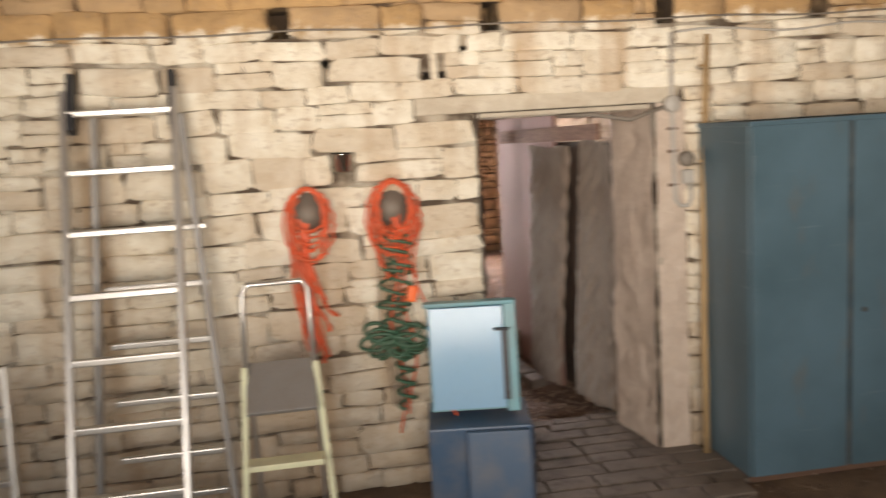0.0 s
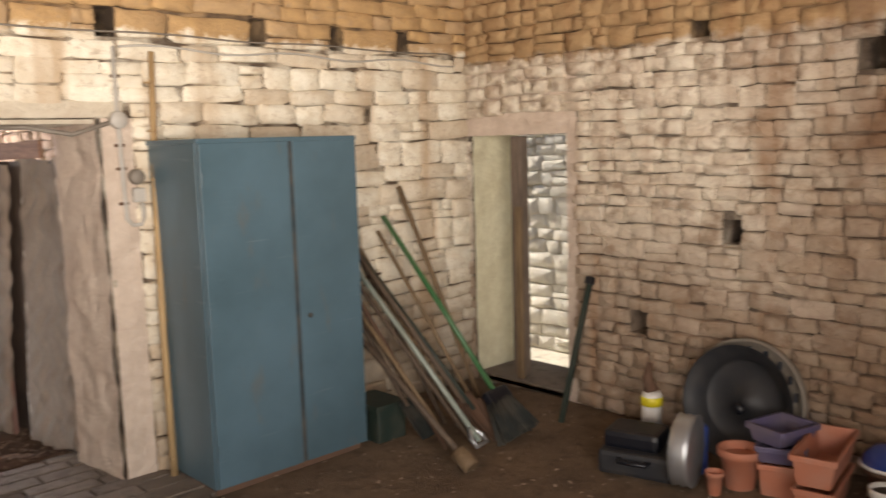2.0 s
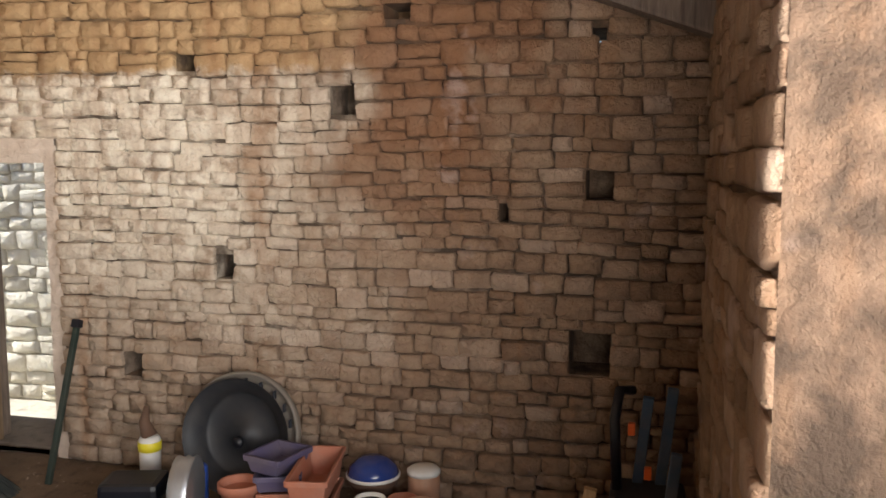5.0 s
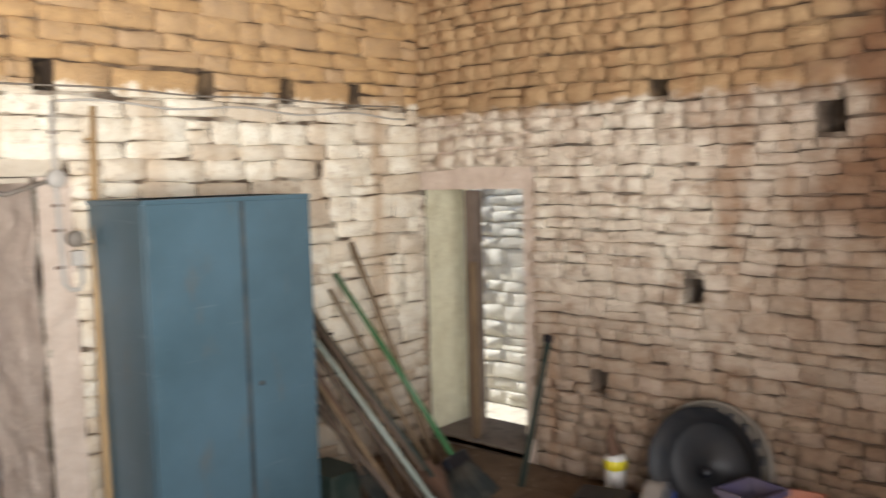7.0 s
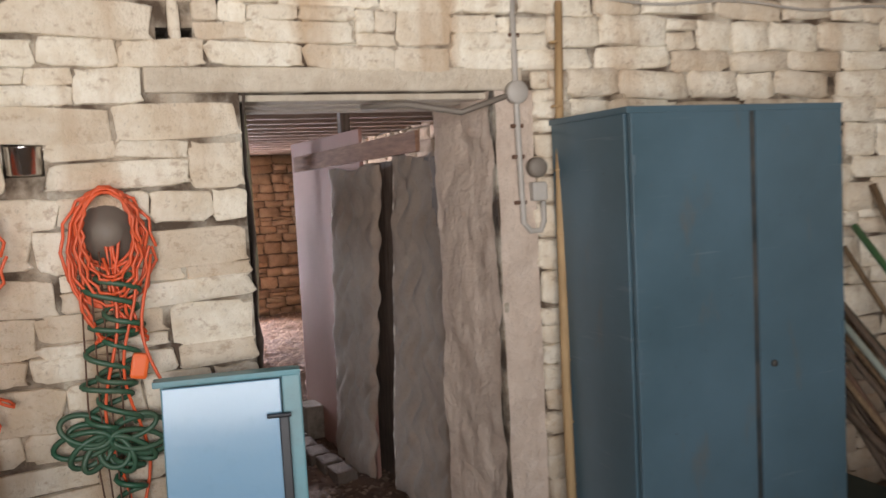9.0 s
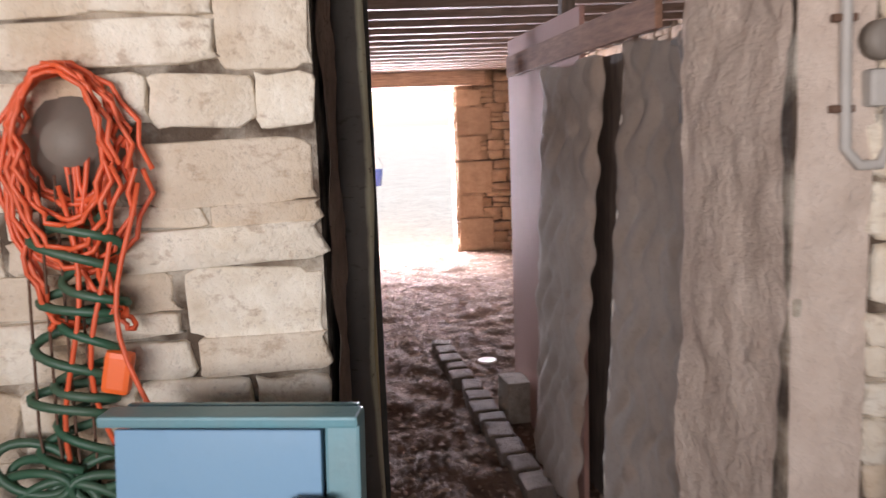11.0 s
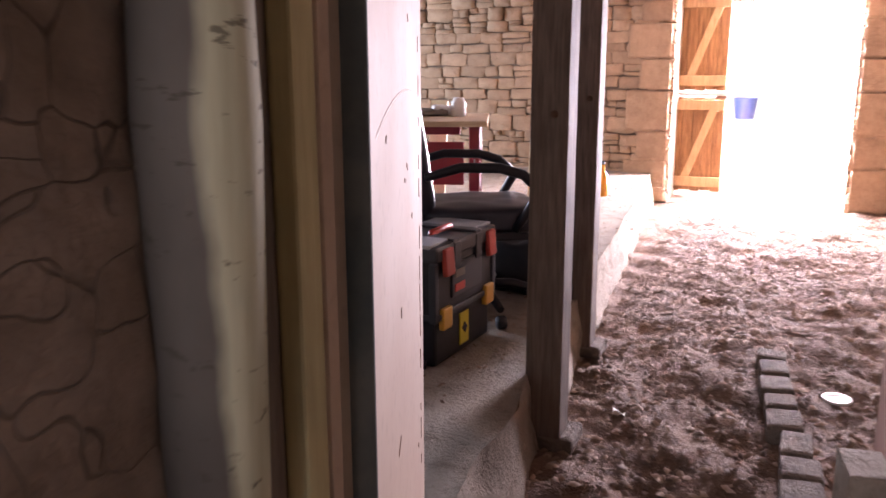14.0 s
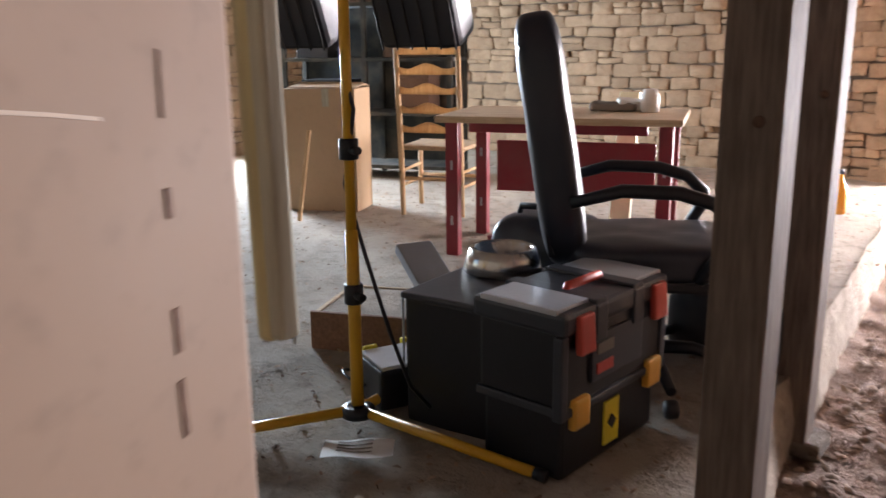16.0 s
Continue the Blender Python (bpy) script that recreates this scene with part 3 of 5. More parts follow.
tagged(sill, "worn stone step in the narrow opening", "step", kind="structure")
WALLS.append(stone_wall("wall_yard", "pale sunlit stone wall across the narrow yard", (6.4, 2.5, -0.16), -90, 6.0, 0, 3.2, 0.4, [], [], "yard", "yard", (2.0, 4.0, 0.2, 2.4), row=(0.09, 0.16), long=(0.14, 0.34), proud=0.028, seed=11))

# ---- structure: the back room ----
ROOM["back"] = True
F2, P2, YN, H2 = -0.075, 0.21, 8.3, 2.22
WALLS.append(stone_wall("wall_far", "brown coursed stone wall with the open exit", (-5.6, YN, F2), 0, 8.9, 0, H2 + 0.2, 0.5,
                        [(0.52 + 5.6, 2.12 + 5.6, -0.1, 1.97)], [], "bare", "bare_joint", (1.6, 7.9, 0.2, 1.9), row=(0.085, 0.17), long=(0.15, 0.34), proud=0.04, seed=13))
WALLS.append(stone_wall("wall_side_east", "brown stone side wall of the back room", (3.3, YN, F2), -90, 7.8, 0, H2 + 0.2, 0.4, [], [], "bare", "bare_joint", (0, 2, 0.5, 1.5), row=(0.1, 0.18), long=(0.2, 0.4), seed=14))
# the hole in this wall is an unseen window, added for the fill light
WALLS.append(stone_wall("wall_side_west", "shaded stone end wall behind the shelves", (-5.6, 0.5, F2), 90, 7.8, 0, H2 + 0.2, 0.4, [(4.5, 5.6, 0.95, 1.9)], [], "bare", "bare_joint", (4.4, 7, 0.2, 1.6), row=(0.1, 0.18), long=(0.2, 0.4), seed=15))
floor2 = part("floor_back", ground_sheet(0.2, 3.3, 0.2, YN + 0.45, F2, 0.035, 0.035, 4.5), "dung")
tagged(floor2, "dark earth floor littered with chips and straw", "floor", kind="structure")


def platform_edge(y):
    return 0.93 - 0.085 * (y - 1.5) + 0.03 * noise.noise((0, y * 2.5, 0))


bm = sheet(90, 100, lambda u, v: (lambda y: (-5.6 + u * (platform_edge(y) + 5.6), y, P2 + rolling(-5.6 + u * 6.4, y, 0.012, 3.0)))(0.25 + v * (YN - 0.25)))
plat = part("platform", bm, "concrete")
tagged(plat, "raised dusty concrete platform strewn with grit", "platform", kind="structure")
part("platform_side", sheet(6, 120, lambda u, v: (lambda y: (platform_edge(y) + 0.05 * u + 0.02 * noise.noise((u * 3, y * 6, 1)), y, P2 + 0.008 - u * 0.34 + 0.012 * noise.noise((u, y * 5, 4))))(0.25 + v * (YN - 0.25))), "concrete", plat)
ceiling2 = part("ceiling_back", boxes(((-1.1, 4.3, H2 + 0.05), (9.2, 8.3, 0.06)), *(((-1.1, 0.95 + 0.42 * i, H2 - 0.06), (9.0, 0.07, 0.15)) for i in range(18)), bevel=0), "joist")
tagged(ceiling2, "pale board ceiling on closely spaced wooden joists", "ceiling", kind="structure")
beam = part("exit_beam", boxes(((1.25, YN - 0.09, 2.02), (2.5, 0.2, 0.22)), bevel=0.015), "beamwood")
tagged(beam, "heavy worn timber beam over the exit", "beam", kind="structure")
for s in (0.50, 2.14):
    q = thing("exit_jamb", (s, YN - 0.015, F2), "large dressed stones framing the exit", "door jamb", "exit jambs", kind="structure")
    z = 0.0
    for i, h in enumerate((0.42, 0.28, 0.40, 0.3, 0.34, 0.21)):
        w = 0.30 if i % 2 else 0.42
        part("jamb_stone", boxes(((math.copysign(w / 2 + 0.01, s - 1), 0.15, z + h / 2), (w, 0.4, h - 0.015)), bevel=0.02), "bare", q)
        z += h
ROOM["back"] = False
roof_brace = part("roof_brace", boxes(((4.72, -3.95, 2.72), (0.16, 1.9, 0.17), pose(0, 0, 0, 20)), bevel=0.015), "oldwood")
tagged(roof_brace, "dark diagonal roof timber against the stone wall", "beam", kind="structure")

# ---- things of the front room ----


def steel_cabinet():
    t = thing("metal_cabinet", (2.945, -0.30, 0), "tall blue-grey steel cabinet with scuffed double doors", "cabinet")
    w, d, h = 0.96, 0.53, 1.82
    part("body", boxes(((0, 0.01, h / 2 + 0.02), (w, d - 0.03, h - 0.04)), ((0, 0, h - 0.012), (w + 0.012, d + 0.01, 0.024)), bevel=0.004), "blue", t)
    part("plinth", boxes(((0, 0.01, 0.02), (w - 0.03, d - 0.06, 0.04))), "rust", t)
    # dark strip that holds the shade of the door seam in its colour
    part("gap", boxes(((0.048, -d / 2 + 0.008, h / 2 + 0.02), (0.034, 0.02, h - 0.07)), bevel=0), "bluegap", t)
    for a, b in ((-0.476, 0.034), (0.062, 0.476)):
        door = part("door", boxes((((a + b) / 2, -d / 2, h / 2 + 0.015), (b - a, 0.022, h - 0.075)), bevel=0.004), "blue", t)
        e = a + 0.012 if a < 0 else b - 0.012
        for z in (0.25, 0.95, 1.62):
            part("hinge", boxes(((e, -d / 2 - 0.012, z), (0.014, 0.012, 0.07))), "blue", door)
    part("lock", turned([(0.013, 0), (0.013, 0.01), (0.0, 0.012)], 12, pose(0.12, -d / 2 - 0.010, 0.86, 90)), "bluegap", t)
    return t


steel_cabinet()

# extension ladder leaning on the wall
def tall_ladder():
    t = thing("ladder", (-0.44, -0.55, 0), "tall weathered aluminium folding ladder against the wall", "ladder")
    foot, top = Vector((0, -0.42, 0)), Vector((0, 0.42, 2.12))
    for s in (-1, 1):
        part("rail", boxes(((s * 0.235, 0, 1.07), (0.028, 0.07, 2.28), pose(0, 0, 0, -21.5, 0, s * -1.5)), bevel=0.006), "alu", t)
        part("rear_rail", boxes(((s * 0.255 + 0.07, 0.27, 1.0), (0.028, 0.06, 2.05), pose(0, 0, 0, -8, 0, 0) @ pose(0, 0, 0, 0, s * -3.5)), bevel=0.006), "aluold", t)
        part("rail_cap", boxes(((s * 0.225 + 0.01, 0.41, 2.08), (0.034, 0.075, 0.28), pose(0, 0, 0, -21.5)), bevel=0.008), "rubber", t)
    for i in range(8):
        p = foot.lerp(top, (0.18 + 0.265 * i) / 2.12 if i else 0.12)
        part("rung", boxes(((0, p.y - 0.01, p.z), (0.46, 0.045, 0.03)), bevel=0.006), "alu", t)
        if i < 6:
            part("rear_rung", boxes(((0.1, p.y * 0.3 + 0.3, p.z - 0.02), (0.47, 0.03, 0.028)), bevel=0.006), "alu", t)


tall_ladder()


def step_ladder(x, y, rz, w, label):
    t = thing("step_ladder", (x, y, 0), label, "stepladder", rz=rz)
    for s in (-1, 1):
        part("rail", boxes(((s * (w / 2 - 0.0), 0.04, 0.44), (0.026, 0.05, 0.92), pose(0, 0, 0, -14, s * -3.2)), bevel=0.006), "cream", t)
        part("back_leg", boxes(((s * (w / 2 - 0.03), 0.36, 0.44), (0.022, 0.03, 0.9), pose(0, 0, 0, 12)), bevel=0.005), "alu", t)
    hoop = [(-w / 2 + 0.03, 0.14, 0.86), (-w / 2 + 0.035, 0.24, 1.2), (-w / 2 + 0.06, 0.247, 1.235), (w / 2 - 0.06, 0.247, 1.235), (w / 2 - 0.035, 0.24, 1.2), (w / 2 - 0.03, 0.14, 0.86)]
    part("hand_hoop", tube(bmesh.new(), hoop, 0.013), "alu", t)
    top = part("platform_step", boxes(((0, 0.10, 0.80), (w - 0.06, 0.27, 0.022), pose(0, 0, 0, 38)), bevel=0.005), "aluold", t)
    for i in range(12):
        part("tread_rib", boxes(((0, 0.0 + 0.018 * i, 0.727 + 0.0142 * i), (w - 0.075, 0.008, 0.008), pose(0, 0, 0, 38)), bevel=0.002), "alu", top)
    for z in (0.24, 0.50):
        part("step", boxes(((0, -0.12 + 0.25 * (z - 0.1), z), (w - 0.01 - z * 0.06, 0.10, 0.026)), bevel=0.005), "cream", t)


step_ladder(0.20, -0.75, 0, 0.36, "small cream-railed stepladder with ribbed aluminium platform")
part_ladder = thing("leaning_ladder", (-1.14, -0.65, 0), "aluminium ladder end leaning beside the tall ladder", "ladder")
for s in (-0.17, 0.17):
    part("rail", boxes(((s, 0.1, 0.48), (0.025, 0.05, 0.98), pose(0, 0, 0, -12, s * -14)), bevel=0.005), "alu", part_ladder)
for z in (0.2, 0.47, 0.74):
    part("rung", boxes(((0, 0.0 + z * 0.2, z), (0.33, 0.04, 0.025))), "alu", part_ladder)


def hank(name, x, z, label, loops, drops, length, material, rx, rz, seed):
    """A coiled cord hung on a reel on the wall, with loose loops that hang down."""
    rnd = random.Random(seed)
    t = thing(name, (x, -0.03, z), label, "cable", "cords hung on the wall")
    part("reel", turned([(0.03, 0), (0.10, 0.0), (0.105, 0.015), (0.05, 0.03), (0.045, 0.07), (0.0, 0.07)], 24, pose(0, 0.02, 0, 90)), "cable", t)
    for i in range(loops):
        a, b, c, ph = rx * rnd.uniform(0.65, 1.3), rz * rnd.uniform(0.8, 1.6), -0.02 - 0.07 * rnd.random(), rnd.uniform(0, 6)
        dz = rz - b + 0.02 * rnd.random()
        pts = [(a * math.cos(k * math.tau / 26) + 0.008 * math.sin(3 * k + ph), c + 0.01 * math.sin(2 * k + ph), dz + b * math.sin(k * math.tau / 26)) for k in range(27)]
        part("cord_loop", tube(bmesh.new(), pts, 0.0055, 6, False), material, t)
    for i in range(drops):
        a, l = rnd.uniform(-0.8, 0.8) * rx, length * rnd.uniform(0.55, 1.0)
        w = rnd.uniform(0.025, 0.07)
        pts = [(a - w * math.cos(k * math.pi / 12) * (0.6 + 0.5 * math.sin(k * math.pi / 24)) + 0.012 * math.sin(k * 0.9 + i), -0.03 - 0.05 * rnd.random() * math.sin(k * math.pi / 24) , -0.02 - l * math.sin(k * math.pi / 24) ** 0.8 * (1 if k < 25 else 1)) for k in range(25)]
        part("hanging_loop", tube(bmesh.new(), pts, 0.0055, 6, False), material, t)
    return t


hank("orange_cable_hank", 0.375, 1.49, "tangled orange extension cable hung on the limewashed wall", 9, 9, 0.75, "orangecord", 0.10, 0.12, 4)
red = hank("orange_cable_coil", 0.80, 1.49, "coiled orange extension cable with plug on the wall", 10, 4, 0.42, "orangecord", 0.115, 0.13, 9)
for i, (dx, l) in enumerate(((-0.02, 1.1), (0.045, 1.0), (0.10, 0.95))):
    pts = [(dx + 0.03 * math.sin(k * 0.5 + i) + (0.14 * (k / 20) ** 2 if i == 2 else 0), -0.05 - 0.03 * math.sin(k * 0.3) - (0.25 * (k / 20) ** 2 if i == 2 else 0), -0.08 - l * k / 20) for k in range(21)]
    part("hanging_cord", tube(bmesh.new(), pts, 0.0055, 6), "orangecord", red)
part("plug", boxes(((0.065, -0.07, -0.44), (0.055, 0.035, 0.085), pose(0, 0, 0, 0, 12)), bevel=0.012), "plugplastic", red, "bright orange plug")


def green_hose():
    t = thing("green_spiral_hose", (0.78, -0.05, 0.43), "dark green spiral hose hanging in loose coils", "hose")
    for cx, ph, r in ((0.0, 0, 0.075), (0.03, 2.4, 0.06)):
        pts = [(cx + r * math.cos(k * 0.4 + ph) + 0.02 * math.sin(k * 0.08), -0.03 + 0.03 * math.sin(k * 0.4 + ph), 0.92 - 0.0064 * k + 0.012 * math.sin(k * 0.23)) for k in range(76)]
        part("hose_spiral", tube(bmesh.new(), pts, 0.0095, 6), "greencord", t)
    pts = [(0.03 + 0.045 * math.cos(k * 0.5), -0.03 + 0.03 * math.sin(k * 0.5), 0.36 - 0.0058 * k) for k in range(60)]
    part("hose_spiral", tube(bmesh.new(), pts, 0.0095, 6), "greencord", t)
    rnd = random.Random(12)
    for i in range(11):
        a, l, w = radians(150 + 24 * i + rnd.uniform(-8, 8)), rnd.uniform(0.13, 0.19), rnd.uniform(0.028, 0.05)
        pts = []
        for k in range(23):
            q = k * math.tau / 22
            x, z = l * (0.5 - 0.5 * math.cos(q)), w * math.sin(q)
            pts.append((-0.02 + x * math.cos(a) - z * math.sin(a), -0.045 - 0.02 * math.sin(q + i), 0.40 + x * math.sin(a) * 0.75 + z * math.cos(a)))
        part("hose_loop", tube(bmesh.new(), pts, 0.0095, 6, False), "greencord", t)
    for i in range(4):
        part("wire_loop", tube(bmesh.new(), [(-0.07 + 0.03 * i, -0.02, 1.0), (-0.08 + 0.035 * i, -0.04, 0.5), (-0.04 + 0.02 * i, -0.03, 0.03)], 0.003, 5), "rust", t)


green_hose()
pan = thing("saucepan", (0.57, 0.02, 1.682), "small steel saucepan set in a wall hole", "pan")
part("bowl", turned([(0.05, 0), (0.058, 0.006), (0.06, 0.09), (0.064, 0.095), (0.057, 0.093), (0.053, 0.01), (0, 0.008)], 24), "steel", pan)
part("handle", boxes(((0.08, -0.01, 0.085), (0.08, 0.014, 0.008)), bevel=0.003), "steel", pan)


def blue_unit():
    t = thing("blue_metal_unit", (1.115, -0.31, 0), "blue metal unit with pale sheet panel tilted open", "cabinet", rz=-9)
    part("lower_box", boxes(((0.02, 0.0, 0.23), (0.50, 0.42, 0.46)), bevel=0.01), "darkblue", t)
    part("front_tray", boxes(((0.10, -0.25, 0.24), (0.30, 0.08, 0.42), pose(0, 0, 0, -8)), bevel=0.01), "darkblue", t)
    panel = part("upper_panel", boxes(((-0.02, -0.04, 0.755), (0.36, 0.022, 0.50), pose(0, 0, 0, -7)), bevel=0.004), "paleblue", t, "glossy pale blue sheet panel")
    part("panel_edge", boxes(((0.195, -0.02, 0.755), (0.06, 0.05, 0.55), pose(0, 0, 0, -7)), bevel=0.006), "turquoise", panel)
    part("top_edge", boxes(((0.0, 0.0, 1.02), (0.45, 0.06, 0.02)), bevel=0.005), "turquoise", panel)
    part("handle", boxes(((0.165, -0.068, 0.72), (0.03, 0.028, 0.34), pose(0, 0, 0, -7)), ((0.15, -0.06, 0.895), (0.075, 0.02, 0.012)), bevel=0.004), "black", panel, "black vertical pull handle")
    part("back_board", boxes(((0.0, 0.03, 0.75), (0.42, 0.02, 0.55), pose(0, 0, 0, -7)), bevel=0.003), "turquoise", t)


blue_unit()
pole = thing("bamboo_pole", (2.415, -0.05, 0), "slim brown bamboo pole leaning upright by the doorway", "pole")
part("cane", tube(bmesh.new(), [(0.02, -0.09, 0), (0.03, -0.06, 0.8), (0.055, -0.03, 1.5), (0.10, 0.0, 2.28)], [0.02, 0.019, 0.018, 0.015], 10), "bamboo", pole)
for i in range(9):
    f = 0.12 + 0.25 * i
    part("node_ring", turned([(0.019, -0.004), (0.0225, 0), (0.019, 0.004)], 12, pose(0.018 + 0.024 * f, -0.09 + 0.04 * f, f)), "bamboo", pole)


def wall_wiring():
    t = thing("wall_conduit", (2.33, -0.03, 1.0), "grey conduit with round junction box and switch", "conduit")
    pts = [(-0.01, 0, 1.30), (-0.01, 0, 0.93), (-0.005, 0, 0.6), (0.0, 0, 0.42), (0.03, 0, 0.385), (0.075, 0, 0.385), (0.09, 0, 0.42), (0.09, 0, 0.5)]
    part("tube", tube(bmesh.new(), pts, 0.012, 8), "conduit", t)
    part("junction_box", turned([(0.045, 0), (0.045, 0.03), (0.04, 0.036), (0, 0.038)], 24, pose(-0.01, 0.01, 0.93, 90)), "conduit", t)
    part("switch_box", boxes(((0.07, 0, 0.54), (0.065, 0.045, 0.075)), bevel=0.01), "conduit", t)
    part("round_socket", turned([(0.04, 0), (0.04, 0.03), (0.03, 0.04), (0, 0.042)], 20, pose(0.065, 0.01, 0.635, 90)), "cable", t)
    for z in (0.5, 0.68, 0.8, 1.15):
        part("clip", boxes(((-0.008, 0.005, z), (0.05, 0.02, 0.016)), bevel=0.004), "rust", t)
    c = thing("wall_cable", (X0 + 0.1, -0.035, 2.3), "long thin cable clipped along the stone wall", "cable")
    part("wire", tube(bmesh.new(), [(0.12 * k, 0.006 * math.sin(k), 0.09 - 0.0004 * k + 0.006 * math.sin(k * 0.7)) for k in range(66)], 0.005, 6), "cable", c)
    part("wire", tube(bmesh.new(), [(5.45 + 0.12 * k, 0.006 * math.sin(k), 0.0 + 0.015 * math.sin(k * 0.9)) for k in range(21)], 0.006, 6), "conduit", c)
    part("lead", tube(bmesh.new(), [(5.42, 0.0, -0.37), (5.2, 0.04, -0.44), (5.0, 0.1, -0.40), (4.85, 0.2, -0.40)], 0.012, 6), "cable", c)


wall_wiring()


def tool(name, foot, top, r, material, label, head=None, headmat="rust"):
    """A long-handled tool that leans on the wall, head down."""
    t = thing(name, foot, label, "garden tool", "tools leaning in the corner")
    d = Vector(top) - Vector(foot)
    part("handle", tube(bmesh.new(), [(0, 0, 0), d * 0.5 + Vector((0.004, 0, 0.003)), d], r, 8), material, t)
    m = d.to_track_quat("Z", "Y").to_matrix().to_4x4()
    if head == "broom":
        bm = bmesh.new()
        box(bm, (0, 0, 0.02), (0.22, 0.06, 0.10), bevel=0.02)
        bmesh.ops.transform(bm, matrix=m, verts=bm.verts)
        part("broom_block", bm, "black", t)
        bm = bmesh.new()
        rnd = random.Random(2)
        for k in range(240):
            x, y = rnd.uniform(-0.11, 0.11), rnd.uniform(-0.028, 0.028)
            tube(bm, [(x, y, 0.0), (x * 1.7, y * 2.2, -0.22 - rnd.uniform(0, 0.03))], 0.006, 4)
        bmesh.ops.transform(bm, matrix=m, verts=bm.verts)
        part("bristles", bm, "black_and_shade", t)
    elif head == "spade":
        bm = sheet(6, 8, lambda u, v: ((u - 0.5) * (0.17 - 0.05 * v * v), 0.03 * (2 * u - 1) ** 2, 0.05 - 0.27 * v))
        bmesh.ops.transform(bm, matrix=m, verts=bm.verts)
        bmesh.ops.solidify(bm, geom=bm.faces[:], thickness=0.004)
        part("blade", bm, headmat, t)
    elif head == "grip":
        pts = [(0, 0, 0.1), (-0.05, 0, 0.03), (-0.055, 0, -0.02), (0.055, 0, -0.02), (0.05, 0, 0.03), (0, 0, 0.1)]
        part("d_grip", tube(bmesh.new(), [m @ Vector(p) for p in pts], 0.013, 8), headmat, t)
    elif head == "rake":
        bm = bmesh.new()
        tube(bm, [m @ Vector((-0.18, 0, 0)), m @ Vector((0.18, 0, 0))], 0.01, 6)
        for k in range(10):
            tube(bm, [m @ Vector((-0.17 + 0.038 * k, 0, 0)), m @ Vector((-0.17 + 0.038 * k, -0.07, -0.02))], 0.005, 5)
        part("rake_head", bm, headmat, t)
    elif head == "mallet":
        bm = bmesh.new()
        lathe(bm, [(0.045, -0.06), (0.05, -0.05), (0.05, 0.06), (0.0, 0.062)], 16, m)
        part("mallet_head", bm, headmat, t)
    return t


tool("broom", (4.12, -0.98, 0.22), (3.98, -0.12, 1.30), 0.017, "greentool", "green-handled broom with black bristles", "broom")
tool("long_pole", (4.34, -0.65, 0.0), (4.18, -0.05, 1.48), 0.017, "handle", "long worn wooden tool handle against the wall")
tool("spade", (3.80, -1.12, 0.08), (3.62, -0.14, 1.13), 0.016, "palegreen", "spade with pale sage shaft and grip", "grip", "galv")
tool("hoe", (3.66, -1.08, 0.03), (3.55, -0.2, 0.92), 0.015, "handle", "orange-brown wooden hoe handle")
tool("shovel", (3.92, -0.88, 0.22), (3.72, -0.08, 1.16), 0.016, "darkhandle", "dark old shovel with rusty blade", "spade")
tool("garden_rake", (3.80, -0.12, 0.92), (4.0, -0.85, 0.02), 0.014, "handle", "garden rake standing head up", "rake")
tool("mattock", (3.58, -1.22, 0.06), (3.50, -0.3, 0.72), 0.018, "darkhandle", "mallet with dark handle on the floor", "mallet", "handle")
tool("fork_handle", (3.78, -0.85, 0.02), (3.56, -0.06, 1.02), 0.015, "darkhandle", "thin dark fork handle leaning among tools")
tool("crowbar", (4.0, -0.62, 0.02), (3.85, -0.05, 1.0), 0.013, "darkhandle", "dark bar leaning among the tools")
tool("old_plank_pole", (4.05, -0.72, 0.0), (3.82, -0.05, 1.1), 0.022, "handle", "thick wooden pole leaning in the corner")
tool("sickle_pole", (3.70, -0.95, 0.02), (3.60, -0.1, 1.05), 0.015, "rust", "rusty iron rod leaning among tools")
tool("pitchfork", (3.86, -1.0, 0.03), (3.66, -0.12, 1.0), 0.015, "darkhandle", "dark pitchfork shaft leaning among the tools")
tool("edging_iron", (3.96, -0.92, 0.18), (3.80, -0.1, 1.06), 0.016, "darkgreen", "dark green edging iron with rusty blade", "spade")
tool("bean_pole", (4.2, -0.78, 0.0), (3.98, -0.06, 1.2), 0.013, "handle", "thin brown bean pole against the wall")
tool("dirty_shovel", (3.70, -0.62, 0.2), (3.58, -0.08, 0.98), 0.017, "darkhandle", "dirty shovel with dark blade beside the cabinet", "spade", "black_and_shade")
gb = thing("green_crate", (3.62, -0.42, 0), "dark green plastic crate behind the cabinet", "crate")
part("crate_body", boxes(((0, 0, 0.11), (0.22, 0.3, 0.22)), bevel=0.015), "darkgreen", gb)
part("crate_rim", boxes(((0, 0, 0.215), (0.24, 0.32, 0.03)), bevel=0.008), "darkgreen", gb)
st = thing("green_stake", (4.53, -1.12, 0), "dark green metal stake leaning on the wall", "stake")
part("stake_shaft", boxes(((0.16, 0.0, 0.43), (0.032, 0.032, 0.92), pose(0, 0, 0, 0, 20)), bevel=0.006), "darkgreen", st)
part("stake_cap", boxes(((0.315, 0, 0.86), (0.05, 0.05, 0.05), pose(0, 0, 0, 0, 20)), bevel=0.008), "black", st)
po = thing("opening_post", (5.02, -0.385, 0.06), "dark rough timber post inside the narrow opening", "post")
part("shaft", boxes(((0, 0, 0.87), (0.08, 0.10, 1.72)), bevel=0.012), "oldwood", po)
part("side_strip", boxes(((-0.06, -0.04, 0.62), (0.03, 0.05, 1.24)), bevel=0.006), "handle", po)


